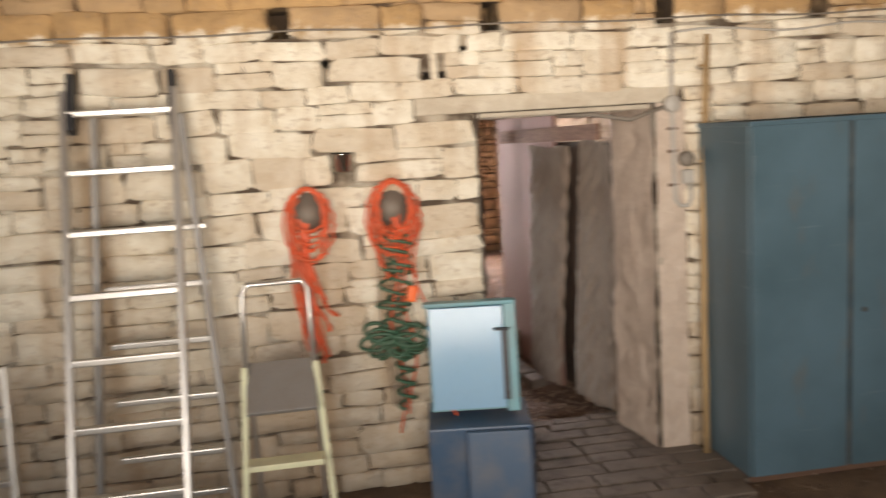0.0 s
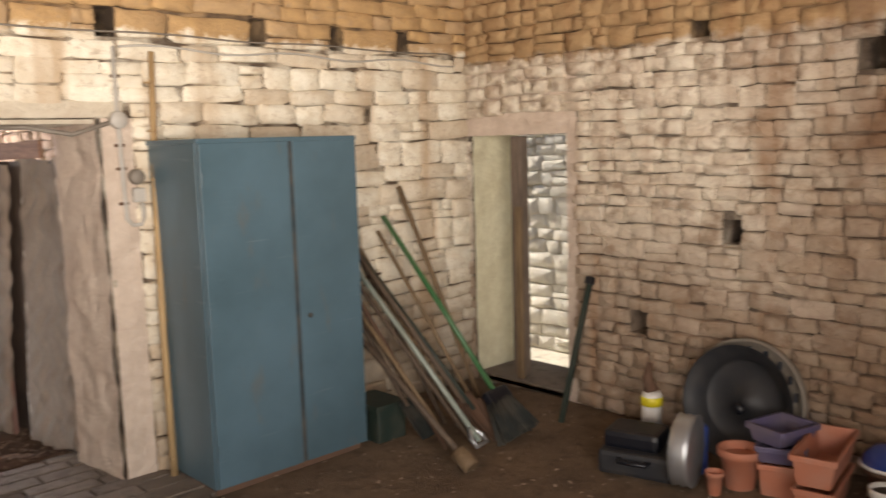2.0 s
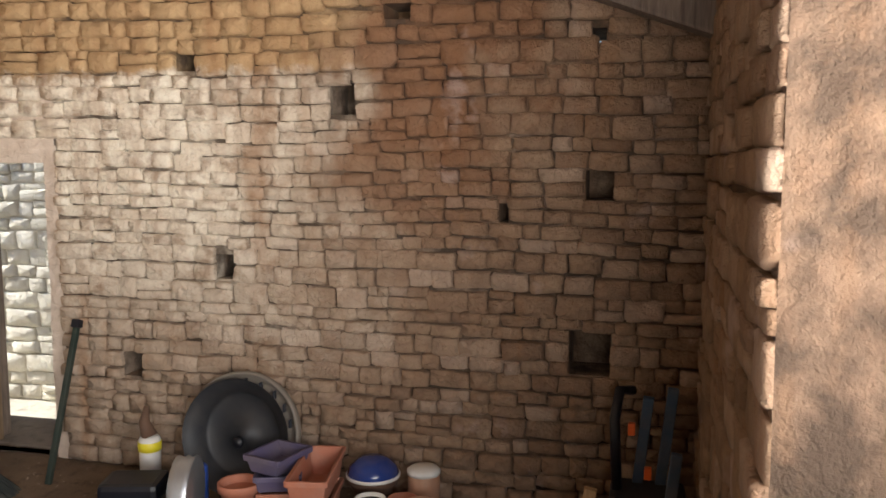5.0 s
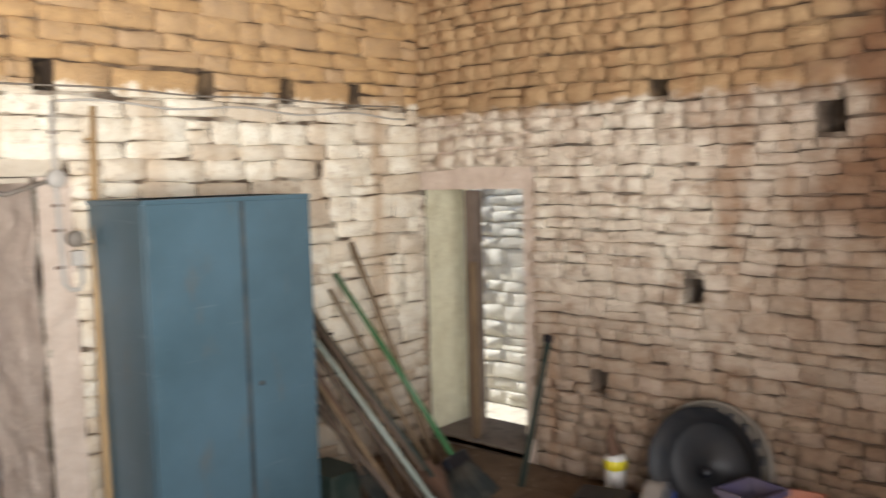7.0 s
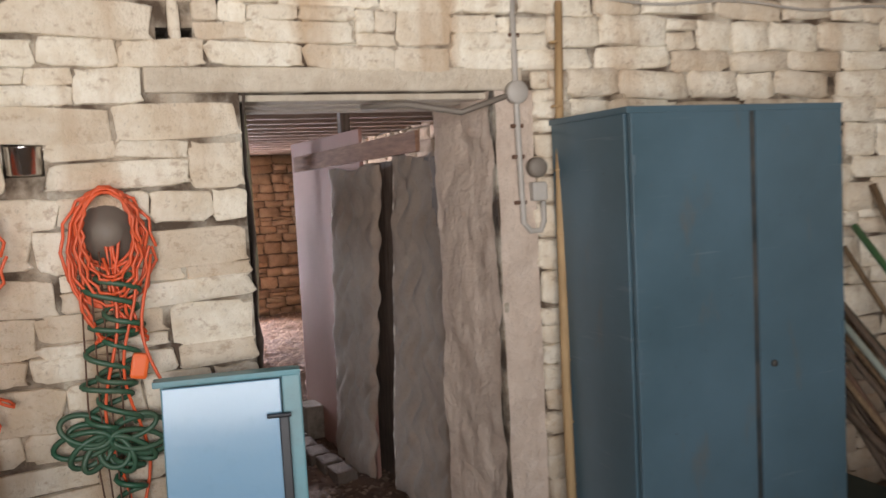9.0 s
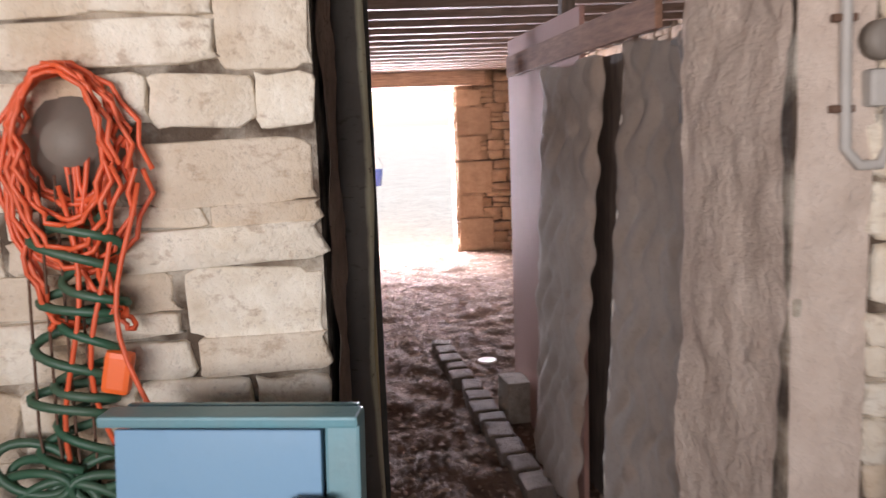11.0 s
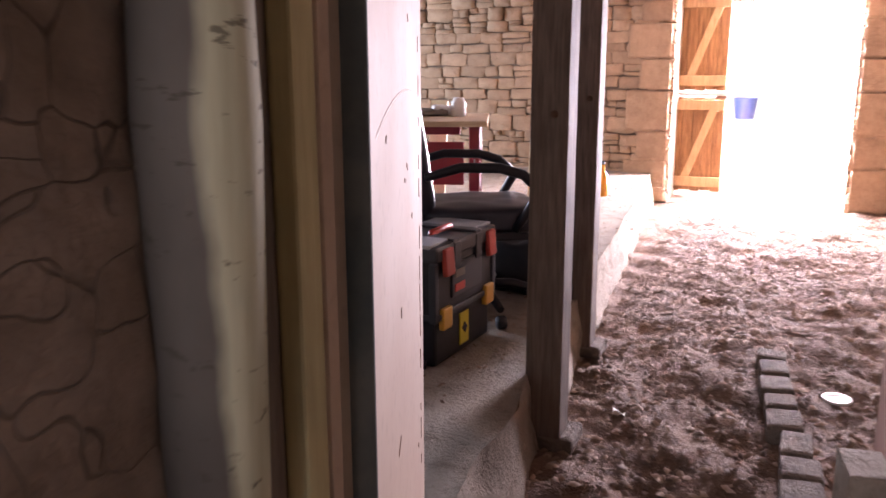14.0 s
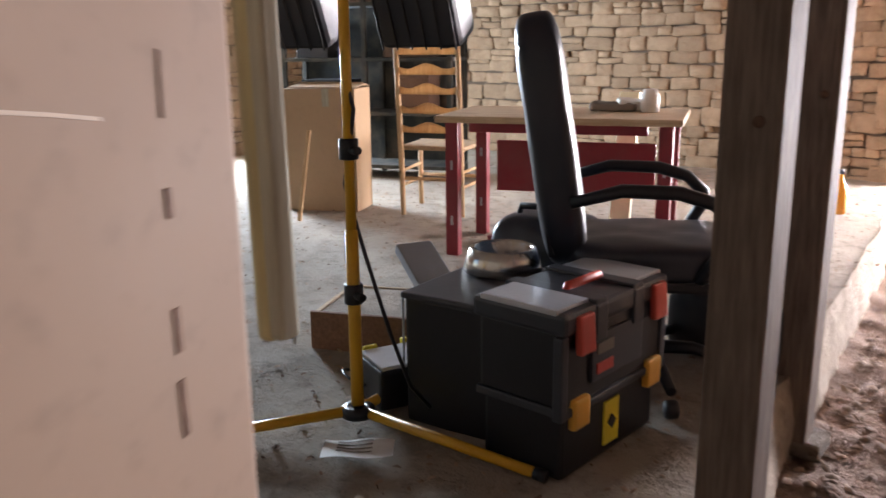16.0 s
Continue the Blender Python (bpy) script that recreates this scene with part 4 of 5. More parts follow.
def black_tub():
    t = thing("black_tub", (4.66, -2.25, 0), "large round black plastic tub lid leaning on the wall", "tub")
    m = pose(0.08, 0, 0.37, 0, 100, 0)
    part("rim", turned([(0.30, 0.0), (0.36, 0.0), (0.37, -0.02), (0.37, -0.07), (0.355, -0.075), (0.345, -0.02), (0.30, -0.01)], 48, m), "cable", t)
    part("dish", turned([(0.0, 0.10), (0.04, 0.10), (0.05, 0.115), (0.24, 0.12), (0.26, 0.10), (0.265, 0.04), (0.32, 0.01), (0.345, -0.02)], 48, pose(0.06, 0, 0.36, 0, 100) @ pose(0, 0, -0.12)), "rubber", t)
    part("boss", turned([(0.035, 0), (0.03, -0.02), (0, -0.022)], 20, pose(0.02, 0, 0.33, 0, 100) @ pose(0, 0, -0.05)), "black", t)
    for k in range(9):
        a = radians(-75 + k * 19)
        part("rim_rib", boxes((Vector((0.045 + 0.055 * math.cos(a), 0.31 * math.sin(a), 0.37 + 0.30 * math.cos(a))), (0.03, 0.014, 0.05)), bevel=0.004), "greybox", t)
    return t


for piece in black_tub().children:
    piece.matrix_basis = Matrix.Scale(0.9, 4)


def pot(name, x, y, r, h, material, label, z=0.0, fill=None):
    t = thing(name, (x, y, z), label, "plant pot", "pots by the wall", rz=random.uniform(0, 90))
    part("shell", turned([(r * 0.66, 0), (r * 0.68, 0.004), (r * 0.9, h * 0.78), (r * 1.0, h * 0.79), (r * 1.02, h * 0.99), (r * 0.98, h), (r * 0.9, h * 0.98), (r * 0.84, h * 0.6), (0, h * 0.58)], 28), material, t)
    part("rim", turned([(r * 0.93, h * 0.80), (r * 1.045, h * 0.80), (r * 1.05, h * 0.98), (r * 1.0, h * 1.005), (r * 0.93, h * 0.99)], 28), material, t)
    if fill:
        part("filling", turned([(r * 0.9, h * 0.9), (r * 0.5, h * 0.94), (0, h * 0.95)], 20), fill, t)
    return t


def trough(name, x, y, w, l, h, material, rz, label, z=0.0, tilt=0):
    t = thing(name, (x, y, z), label, "planter", "planters by the wall", rz=rz)
    bm = bmesh.new()
    outer, inner = [], []
    for s, zz in ((0.78, 0.0), (1.0, h)):
        outer.append([bm.verts.new((sx * w / 2 * s, sy * l / 2 * (0.9 if s < 1 else 1), zz)) for sx, sy in ((-1, -1), (1, -1), (1, 1), (-1, 1))])
    for s, zz in ((0.93, h), (0.72, 0.012)):
        inner.append([bm.verts.new((sx * w / 2 * s, sy * l / 2 * (0.96 if s > 0.8 else 0.87), zz)) for sx, sy in ((-1, -1), (1, -1), (1, 1), (-1, 1))])
    rings = outer + inner
    for a, b in zip(rings, rings[1:]):
        for k in range(4):
            bm.faces.new((a[k], a[(k + 1) % 4], b[(k + 1) % 4], b[k]))
    bm.faces.new(rings[0][::-1])
    bm.faces.new(rings[-1])
    bmesh.ops.bevel(bm, geom=bm.edges[:], offset=0.006, segments=2, affect="EDGES")
    bmesh.ops.transform(bm, matrix=pose(0, 0, 0, tilt), verts=bm.verts)
    part("trough_body", bm, material, t)
    bm = boxes(((w / 2, 0, h - 0.015), (0.02, l, 0.03)), ((-w / 2, 0, h - 0.015), (0.02, l, 0.03)), ((0, l / 2, h - 0.015), (w, 0.02, 0.03)), ((0, -l / 2, h - 0.015), (w, 0.02, 0.03)), bevel=0.005)
    bmesh.ops.transform(bm, matrix=pose(0, 0, 0, tilt), verts=bm.verts)
    part("trough_rim", bm, material, t)


pot("terracotta_pot", 4.35, -2.40, 0.105, 0.21, "terracotta", "dusty terracotta flowerpot on the earth floor")
pot("small_terracotta_pot", 4.19, -2.35, 0.045, 0.12, "terracotta", "small orange terracotta pot before a larger one")
trough("square_planter", 4.43, -2.58, 0.2, 0.2, 0.17, "terracotta", 20, "square faded red planter with others stacked in it")
trough("purple_planter", 4.43, -2.58, 0.22, 0.22, 0.09, "purple", 20, "grey-purple square planter stacked on a red one", z=0.172)
trough("blue_planter", 4.45, -2.57, 0.22, 0.26, 0.09, "purple", 75, "blue-grey shallow planter stacked at the top", z=0.262)
trough("long_trough", 4.42, -2.79, 0.17, 0.46, 0.15, "terracotta", -80, "long terracotta-coloured plastic trough", z=0.0)
trough("stacked_trough", 4.42, -2.79, 0.19, 0.5, 0.15, "terracotta", -80, "terracotta-coloured trough stacked on another, tilted", z=0.165, tilt=0)
pot("saucer_pot", 4.3, -2.96, 0.06, 0.06, "terracotta", "low terracotta pot beside the troughs")
pot("brown_pot", 4.62, -3.02, 0.12, 0.2, "rust", "dark brown pot holding a blue bowl")
bw = thing("blue_bowl", (4.62, -3.02, 0.20), "shiny blue enamel bowl with white rim upside down", "bowl")
part("bowl_shell", turned([(0.13, 0.0), (0.135, 0.015), (0.12, 0.05), (0.08, 0.085), (0.05, 0.095), (0, 0.096)], 32), "bluebowl", bw)
part("bowl_rim", turned([(0.125, -0.005), (0.14, -0.005), (0.142, 0.008), (0.13, 0.012)], 32), "whiteplastic", bw)
wb = pot("white_pot", 4.33, -3.10, 0.075, 0.2, "whiteplastic", "white plastic bucket of dark soil", fill="soil")
pot("red_pot", 4.48, -3.22, 0.075, 0.15, "terracotta", "bright red plastic pot among the pots")
pot("front_pot", 4.22, -3.21, 0.06, 0.1, "terracotta", "small terracotta pot at the front of the row")
pot("pale_pot", 4.32, -3.36, 0.095, 0.2, "terracotta_pale", "pale terracotta pot filled to the rim", fill="terracotta_pale")
jar = thing("plastic_tub", (4.7, -3.27, 0), "clear plastic tub of yellow grain", "tub")
part("tub_wall", turned([(0.075, 0), (0.08, 0.01), (0.085, 0.2), (0.08, 0.21), (0.076, 0.2), (0.07, 0.15), (0, 0.15)], 24), "terracotta_pale", jar)
part("tub_lid", turned([(0.086, 0.2), (0.088, 0.22), (0.07, 0.235), (0, 0.236)], 24), "whiteplastic", jar)
case = thing("black_case", (4.22, -1.92, 0), "black plastic tool case lying on the floor", "case", rz=15)
part("lower_shell", boxes(((0, 0, 0.07), (0.3, 0.4, 0.13)), bevel=0.025), "rubber", case)
part("upper_shell", boxes(((0.03, 0.04, 0.175), (0.24, 0.3, 0.1)), bevel=0.03), "black", case)
part("carry_handle", tube(bmesh.new(), [(-0.15, -0.08, 0.1), (-0.19, -0.07, 0.1), (-0.19, 0.07, 0.1), (-0.15, 0.08, 0.1)], 0.012, 8), "black", case)
ring = thing("metal_drum", (4.2, -2.19, 0.0), "ribbed galvanised metal drum end standing on edge", "drum", rz=15)
part("drum_shell", turned([(0.0, -0.05), (0.17, -0.05), (0.185, -0.045), (0.175, -0.02), (0.185, 0.0), (0.175, 0.02), (0.185, 0.045), (0.17, 0.05), (0, 0.05)], 40, pose(0, 0, 0.185, 90, 0, 0)), "galv", ring)
tin = thing("sealant_bottle", (4.62, -1.72, 0), "grey bottle with a yellow band and black spout", "bottle")
part("bottle_body", turned([(0.05, 0), (0.055, 0.01), (0.06, 0.28), (0.05, 0.3), (0, 0.3)], 20), "whiteplastic", tin)
part("yellow_band", turned([(0.0575, 0.22), (0.063, 0.225), (0.064, 0.27), (0.059, 0.275)], 20), "sticker", tin)
part("spout", tube(bmesh.new(), [(0, 0, 0.3), (0.0, 0.03, 0.38), (0.03, 0.03, 0.46)], [0.045, 0.03, 0.014], 10), "rust", tin)
bl = thing("blue_tin", (4.4, -2.13, 0), "small bright blue tin behind the pots", "tin")
part("tin_body", turned([(0.06, 0), (0.06, 0.24), (0.055, 0.25), (0, 0.25)], 20), "bluebucket", bl)
stand = thing("blue_machine_frame", (4.55, -4.42, 0), "dark blue metal frame with orange tips in the corner", "machine")
for x, y, z in ((0.1, -0.05, 0.55), (0.1, 0.06, 0.5), (-0.1, -0.08, 0.3)):
    part("upright", boxes(((x, y, z / 2 + 0.1), (0.05, 0.05, z + 0.2), pose(0, 0, 0, 6)), bevel=0.006), "darkblue", stand)
for x, y, z in ((0.06, 0.1, 0.55), (0.0, 0.02, 0.36)):
    part("orange_tip", boxes(((x, y, z), (0.035, 0.035, 0.06)), bevel=0.008), "plugplastic", stand)
part("base_body", boxes(((0, 0.02, 0.14), (0.3, 0.35, 0.28)), bevel=0.03), "rubber", stand)
part("hose_arm", tube(bmesh.new(), [(-0.02, 0.16, 0.25), (0.05, 0.18, 0.6), (0.12, 0.16, 0.72), (0.2, 0.1, 0.7)], 0.025, 8), "black", stand)
stake = thing("wood_offcut", (4.45, -4.12, 0), "pale split wood offcut standing on the floor", "wood offcut")
part("billet", boxes(((0.02, 0, 0.14), (0.05, 0.06, 0.3), pose(0, 0, 0, 8, 6)), bevel=0.006), "pine", stake)

# floor slabs by the doorway
slabs = thing("door_paving", (1.2, -0.9, 0.0), "pale worn stone slabs before the doorway", "paving", kind="structure")
rnd = random.Random(21)
y = 0.0
while y < 1.5:
    d, x = rnd.uniform(0.10, 0.16), 0.0
    while x < 1.2:
        w = rnd.uniform(0.22, 0.42)
        part("slab", boxes(((x + w / 2, y + d / 2, rnd.uniform(0.006, 0.014)), (w - 0.015, d - 0.014, 0.03)), bevel=0.008), "slab", slabs)
        x += w
    y += d

# ---- things of the back room ----
ROOM["back"] = True


def mattress(x0, y0, x1, y1, z0, z1, lean, label, skew=0.0):
    a, b = Vector((x0, y0, 0)), Vector((x1, y1, 0))
    d = (b - a).normalized()
    out = Vector((-d.y, d.x, 0)) if -d.y < 0 else Vector((d.y, -d.x, 0))
    t = thing("foam_mattress", (0, 0, 0), label, "mattress", "mattresses leaning in the doorway")
    def fn(u, v):
        wob = 0.012 * math.sin(v * 40 + u * 3) if u in (0.0, 1.0) else 0
        p = a + (b - a - d * skew * (1 - v)) * u + d * wob
        z = z0 + (z1 - z0) * v + 0.012 * math.sin(u * 9)
        quilt = 0.016 * abs(math.sin(math.pi * (u * 4.5 + 0.42 * math.sin(v * 34)))) ** 0.5 + 0.005 * math.cos(v * 68 + 4 * math.sin(u * 9)) + 0.012 * noise.noise((u * 6, v * 9, x0 * 7))
        edge = 0.03 * (min(u, 1 - u, 0.06) / 0.06)
        return p + out * (edge + quilt - lean * v + lean * 0.5) + Vector((0, 0, z))
    bm = sheet(64, 150, fn)
    geo = bmesh.ops.solidify(bm, geom=bm.faces[:], thickness=-0.07)
    part("foam", bm, "mattress", t)
    for k in range(1):
        u = 0.001
        part("piping", tube(bmesh.new(), [fn(u, v / 60) + Vector(((0.004 if k else -0.004), 0, 0)) for v in range(61)], 0.006, 6), "piping", t)


mattress(2.00, 1.70, 2.07, 0.98, 0.0, 1.70, 0.06, "stained cream quilted mattress standing on edge", 0.17)
mattress(2.13, 0.99, 2.26, 0.50, 0.0, 1.74, 0.10, "stained quilted mattress slumped against the doorway side")
# added sheet that hides the lit wall, so the gap reads as shade
hb = thing("gap_shade_sheet", (2.20, 1.1, F2), "added dark sheet for the shade behind the mattresses", "board")
part("sheet", boxes(((0, 0, 0.9), (0.02, 1.2, 1.8), pose(0, 0, 0, 0, 0, 4)), bevel=0.003), "oldwood", hb)
wb = thing("wardrobe_panel", (2.04, 2.2, F2), "brown glossy laminate panel standing behind the mattresses", "panel")
part("sheet", boxes(((0.01, -0.18, 0.99), (0.022, 1.4, 2.0), pose(0, 0, 0, 0, 0, 3)), bevel=0.004), "chipboard", wb)
part("edge_strip", boxes(((-0.02, 0.51, 0.99), (0.03, 0.03, 2.0)), bevel=0.004), "batten", wb)
part("screw", turned([(0.012, 0), (0.01, 0.006), (0, 0.007)], 10, pose(-0.005, 0.12, 1.6, 0, -90)), "rust", wb)
bt = thing("cross_batten", (2.05, 1.6, 1.70), "reddish-brown wooden batten across the panel top", "batten")
part("strip", boxes(((0.0, -0.1, 0.08), (0.025, 1.9, 0.10), pose(0, 0, 0, -1, 0, 5)), bevel=0.004), "batten", bt)
up = thing("upright_stub", (2.12, 1.75, F2), "dark timber upright behind the batten", "post")
part("stub", boxes(((0, 0, 1.07), (0.06, 0.07, 2.14)), bevel=0.006), "oldwood", up)
blk = thing("concrete_block", (1.955, 2.42, F2), "grey building block standing on the floor", "block", rz=8)
bm = boxes(((0, 0, 0.11), (0.13, 0.20, 0.22)), bevel=0.006)
part("block_body", bm, "concrete", blk)
dish = thing("white_plate", (1.92, 3.42, F2 + 0.025), "white plastic plate lying on the earth", "plate")
part("disc", turned([(0.055, 0), (0.062, 0.004), (0.06, 0.012), (0.05, 0.009), (0, 0.008)], 24), "whiteplastic", dish)
kerb = thing("floor_kerb", (0, 0, F2), "line of worn kerb stones set in the earth", "kerb", kind="structure")
rnd, y = random.Random(6), 1.35
while y < 3.85:
    l = rnd.uniform(0.14, 0.24)
    x = 1.64 + (3.8 - y) * 0.105
    part("kerb_stone", boxes(((x + rnd.uniform(-0.012, 0.012), y + l / 2, 0.03), (rnd.uniform(0.11, 0.14), l - 0.02, 0.09), pose(0, 0, 0, rnd.uniform(-3, 3), rnd.uniform(-4, 4), rnd.uniform(-3, 7))), bevel=0.018), "slab", kerb)
    y += l
for x, y, s in ((0.885, 2.62, 0.135), (0.765, 3.65, 0.125)):
    p = thing("timber_post", (x, y, F2), "dark square timber post at the platform edge", "post", "posts along the platform")
    part("shaft", boxes(((0, 0, 1.13), (s, s, 2.26)), bevel=0.01), "oldwood", p)
    part("packing", boxes(((0.02, 0.02, 0.03), (s + 0.06, s + 0.05, 0.06)), bevel=0.015), "slab", p)
    part("bolt", turned([(0.014, 0), (0.012, 0.01), (0, 0.011)], 8, pose(0.02, -s / 2, 1.25, 90)), "rust", p)

# the doorway's west side: log, frame strips and the pink board
lg = thing("log_post", (1.25, 0.25, F2), "pale debarked round log post in the doorway", "post")
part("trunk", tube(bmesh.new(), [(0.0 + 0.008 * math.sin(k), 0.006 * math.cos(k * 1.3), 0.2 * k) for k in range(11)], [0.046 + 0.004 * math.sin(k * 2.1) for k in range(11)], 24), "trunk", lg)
fr = thing("door_frame", (1.278, 0.355, F2), "dark old door frame post beside the log", "door frame")
part("frame_post", boxes(((-0.042, -0.042, 1.0), (0.056, 0.05, 2.0)), bevel=0.006), "oldwood", fr)
part("cover_strip", boxes(((0.0, -0.012, 1.0), (0.026, 0.036, 2.0)), bevel=0.004), "yellowstrip", fr, "yellowed cover strip")
part("stop_lath", boxes(((0.004, 0.022, 1.0), (0.018, 0.02, 2.0)), bevel=0.003), "pink", fr)
a, b = Vector((1.283, 0.42)), Vector((1.079, 0.998))
ang = math.degrees(math.atan2(b.y - a.y, b.x - a.x))
pk = thing("pink_board", ((a.x + b.x) / 2, (a.y + b.y) / 2, F2), "pinkish laminate door leaf standing open, scratched", "door leaf", rz=ang)
L = (b - a).length
part("leaf", boxes(((0.006, 0, 1.05), (L - 0.012, 0.046, 2.06)), bevel=0.005), "pink", pk)
# black strip stands in for the shade in the hinge gap
part("hinge_gap_shade", boxes(((-L / 2 + 0.001, -0.012, 1.05), (0.010, 0.026, 2.06)), bevel=0.003), "black_and_shade", pk, "black strip for the shade in the hinge gap")
rnd = random.Random(77)
for k in range(34):
    part("edge_chip", boxes(((L / 2 - 0.062 - rnd.uniform(0.0, 0.004), -0.0232, 0.06 * k + rnd.uniform(0.02, 0.06)), (rnd.choice((0.0012, 0.0018, 0.0025, 0.0035)), 0.0015, rnd.uniform(0.012, 0.05)), pose(0, 0, 0, 0, rnd.uniform(-4, 4))), bevel=0), "batten", pk)
for x, z, w, h in ((0.06, 1.30, 0.018, 0.006), (0.03, 1.285, 0.02, 0.006), (-0.04, 1.12, 0.008, 0.012), (0.12, 1.22, 0.006, 0.006), (0.02, 0.72, 0.012, 0.022), (-0.13, 0.86, 0.006, 0.012), (0.19, 0.82, 0.007, 0.005), (-0.08, 0.95, 0.03, 0.004), (-0.17, 1.36, 0.008, 0.005), (0.09, 1.5, 0.012, 0.005)):
    part("scuff", boxes(((x, -0.0234, z), (w, 0.0012, h), pose(0, 0, 0, 0, 50 * x * 7)), bevel=0), "batten", pk)
part("bolt_hole", turned([(0.017, 0), (0.012, 0.004), (0, 0.002)], 12, pose(L / 2 - 0.03, -0.0235, 0.42, 90)), "rust", pk)
part("scratch", sheet(16, 1, lambda u, v: (-0.254 + 0.455 * u, -0.0237, 1.404 - 0.45 * (0.455 * u - 0.28) ** 2 + 0.0018 * v)), "scratch", pk, "pale curved scratch")
wy = thing("pale_strip", (1.022, 1.085, 1.135), "pale yellow wooden strip hung beside the board", "strip")
part("strip", boxes(((-0.012, 0.012, 0.53), (0.016, 0.03, 1.06), pose(0, 0, 0, 1)), bevel=0.006), "yellowstrip", wy)
part("strip_edge", boxes(((0.004, 0.004, 0.53), (0.014, 0.018, 1.05), pose(0, 0, 0, 1)), bevel=0.004), "log", wy)
bh = thing("wooden_block", (0.972, 1.235, P2), "small pale wooden block with a round hole on a stub", "wood block", rz=-28)
part("stub", boxes(((0, 0, 0.297), (0.028, 0.034, 0.594)), bevel=0.004), "darkhandle", bh)
part("block", boxes(((0, 0, 0.645), (0.03, 0.036, 0.1)), bevel=0.003), "pine", bh)
part("hole", turned([(0.005, 0), (0.005, 0.001), (0, 0.001)], 14, pose(0.004, -0.018, 0.665, 90)), "black_and_shade", bh)
part("white_rod", bar((-0.065, -0.01, 0.60), (-0.025, 0.0, 0.705), 0.005), "whiteplastic", bh)
part("white_rod", bar((-0.07, 0.01, 0.595), (-0.03, 0.012, 0.69), 0.005), "whiteplastic", bh)


def exit_door():
    t = thing("exit_door", (0.47, YN + 0.42, F2), "orange-brown plank stable door in two leaves, open", "door", rz=3)
    for z0, z1, dark in ((0.06, 1.02, True), (1.08, 2.02, False)):
        leaf = part("lower_leaf" if dark else "upper_leaf", boxes(((0.255, 0.012, (z0 + z1) / 2), (0.5, 0.012, z1 - z0 - 0.03)), bevel=0.002), "doorwood", t)
        for k in range(5):
            part("plank", boxes(((0.055 + 0.1 * k, -0.008, (z0 + z1) / 2), (0.094, 0.026, z1 - z0 - 0.02 * (k % 2))), bevel=0.004), "doorwood", leaf)
        for z in (z0 + 0.1, z1 - 0.08):
            part("ledge", boxes(((0.255, -0.036, z), (0.5, 0.028, 0.1)), bevel=0.005), "pine", leaf)
        part("brace", boxes(((0.27, -0.034, (z0 + z1) / 2), (0.075, 0.024, 0.80), pose(0, 0, 0, 0, 20)), bevel=0.005), "pine", leaf)
    part("mid_rail", boxes(((0.26, -0.02, 1.05), (0.56, 0.03, 0.035)), bevel=0.005), "whiteplastic", t)
    part("latch", boxes(((0.47, -0.06, 1.02), (0.1, 0.03, 0.03)), bevel=0.005), "rust", t)


exit_door()
bk = thing("blue_bucket", (1.12, 9.5, 0.68), "blue plastic bucket hanging in the exit", "bucket")
part("bucket_shell", turned([(0.09, 0), (0.095, 0.004), (0.125, 0.22), (0.13, 0.225), (0.12, 0.22), (0.09, 0.02), (0, 0.02)], 24), "bluebucket", bk)
part("bail", tube(bmesh.new(), [(0.125 * math.cos(k * math.pi / 10), 0, 0.21 + 0.20 * math.sin(k * math.pi / 10)) for k in range(11)], 0.004, 5), "galv", bk)
part("cord", bar((0, 0, 0.41), (0, 0, 1.25), 0.004), "cable", bk)
part("white_cloth", sheet(8, 12, lambda u, v: (-0.1 + 0.14 * u - 0.05 * v, 0.02 * math.sin(u * 9), 0.26 + 0.42 * v)), "whiteplastic", bk)
rail = thing("bucket_beam", (1.1, 9.5, 1.94), "timber rail above the exit outside", "beam")
part("rail_bar", boxes(((0.2, 0, 0.0), (1.9, 0.06, 0.06)), bevel=0.006), "oldwood", rail)


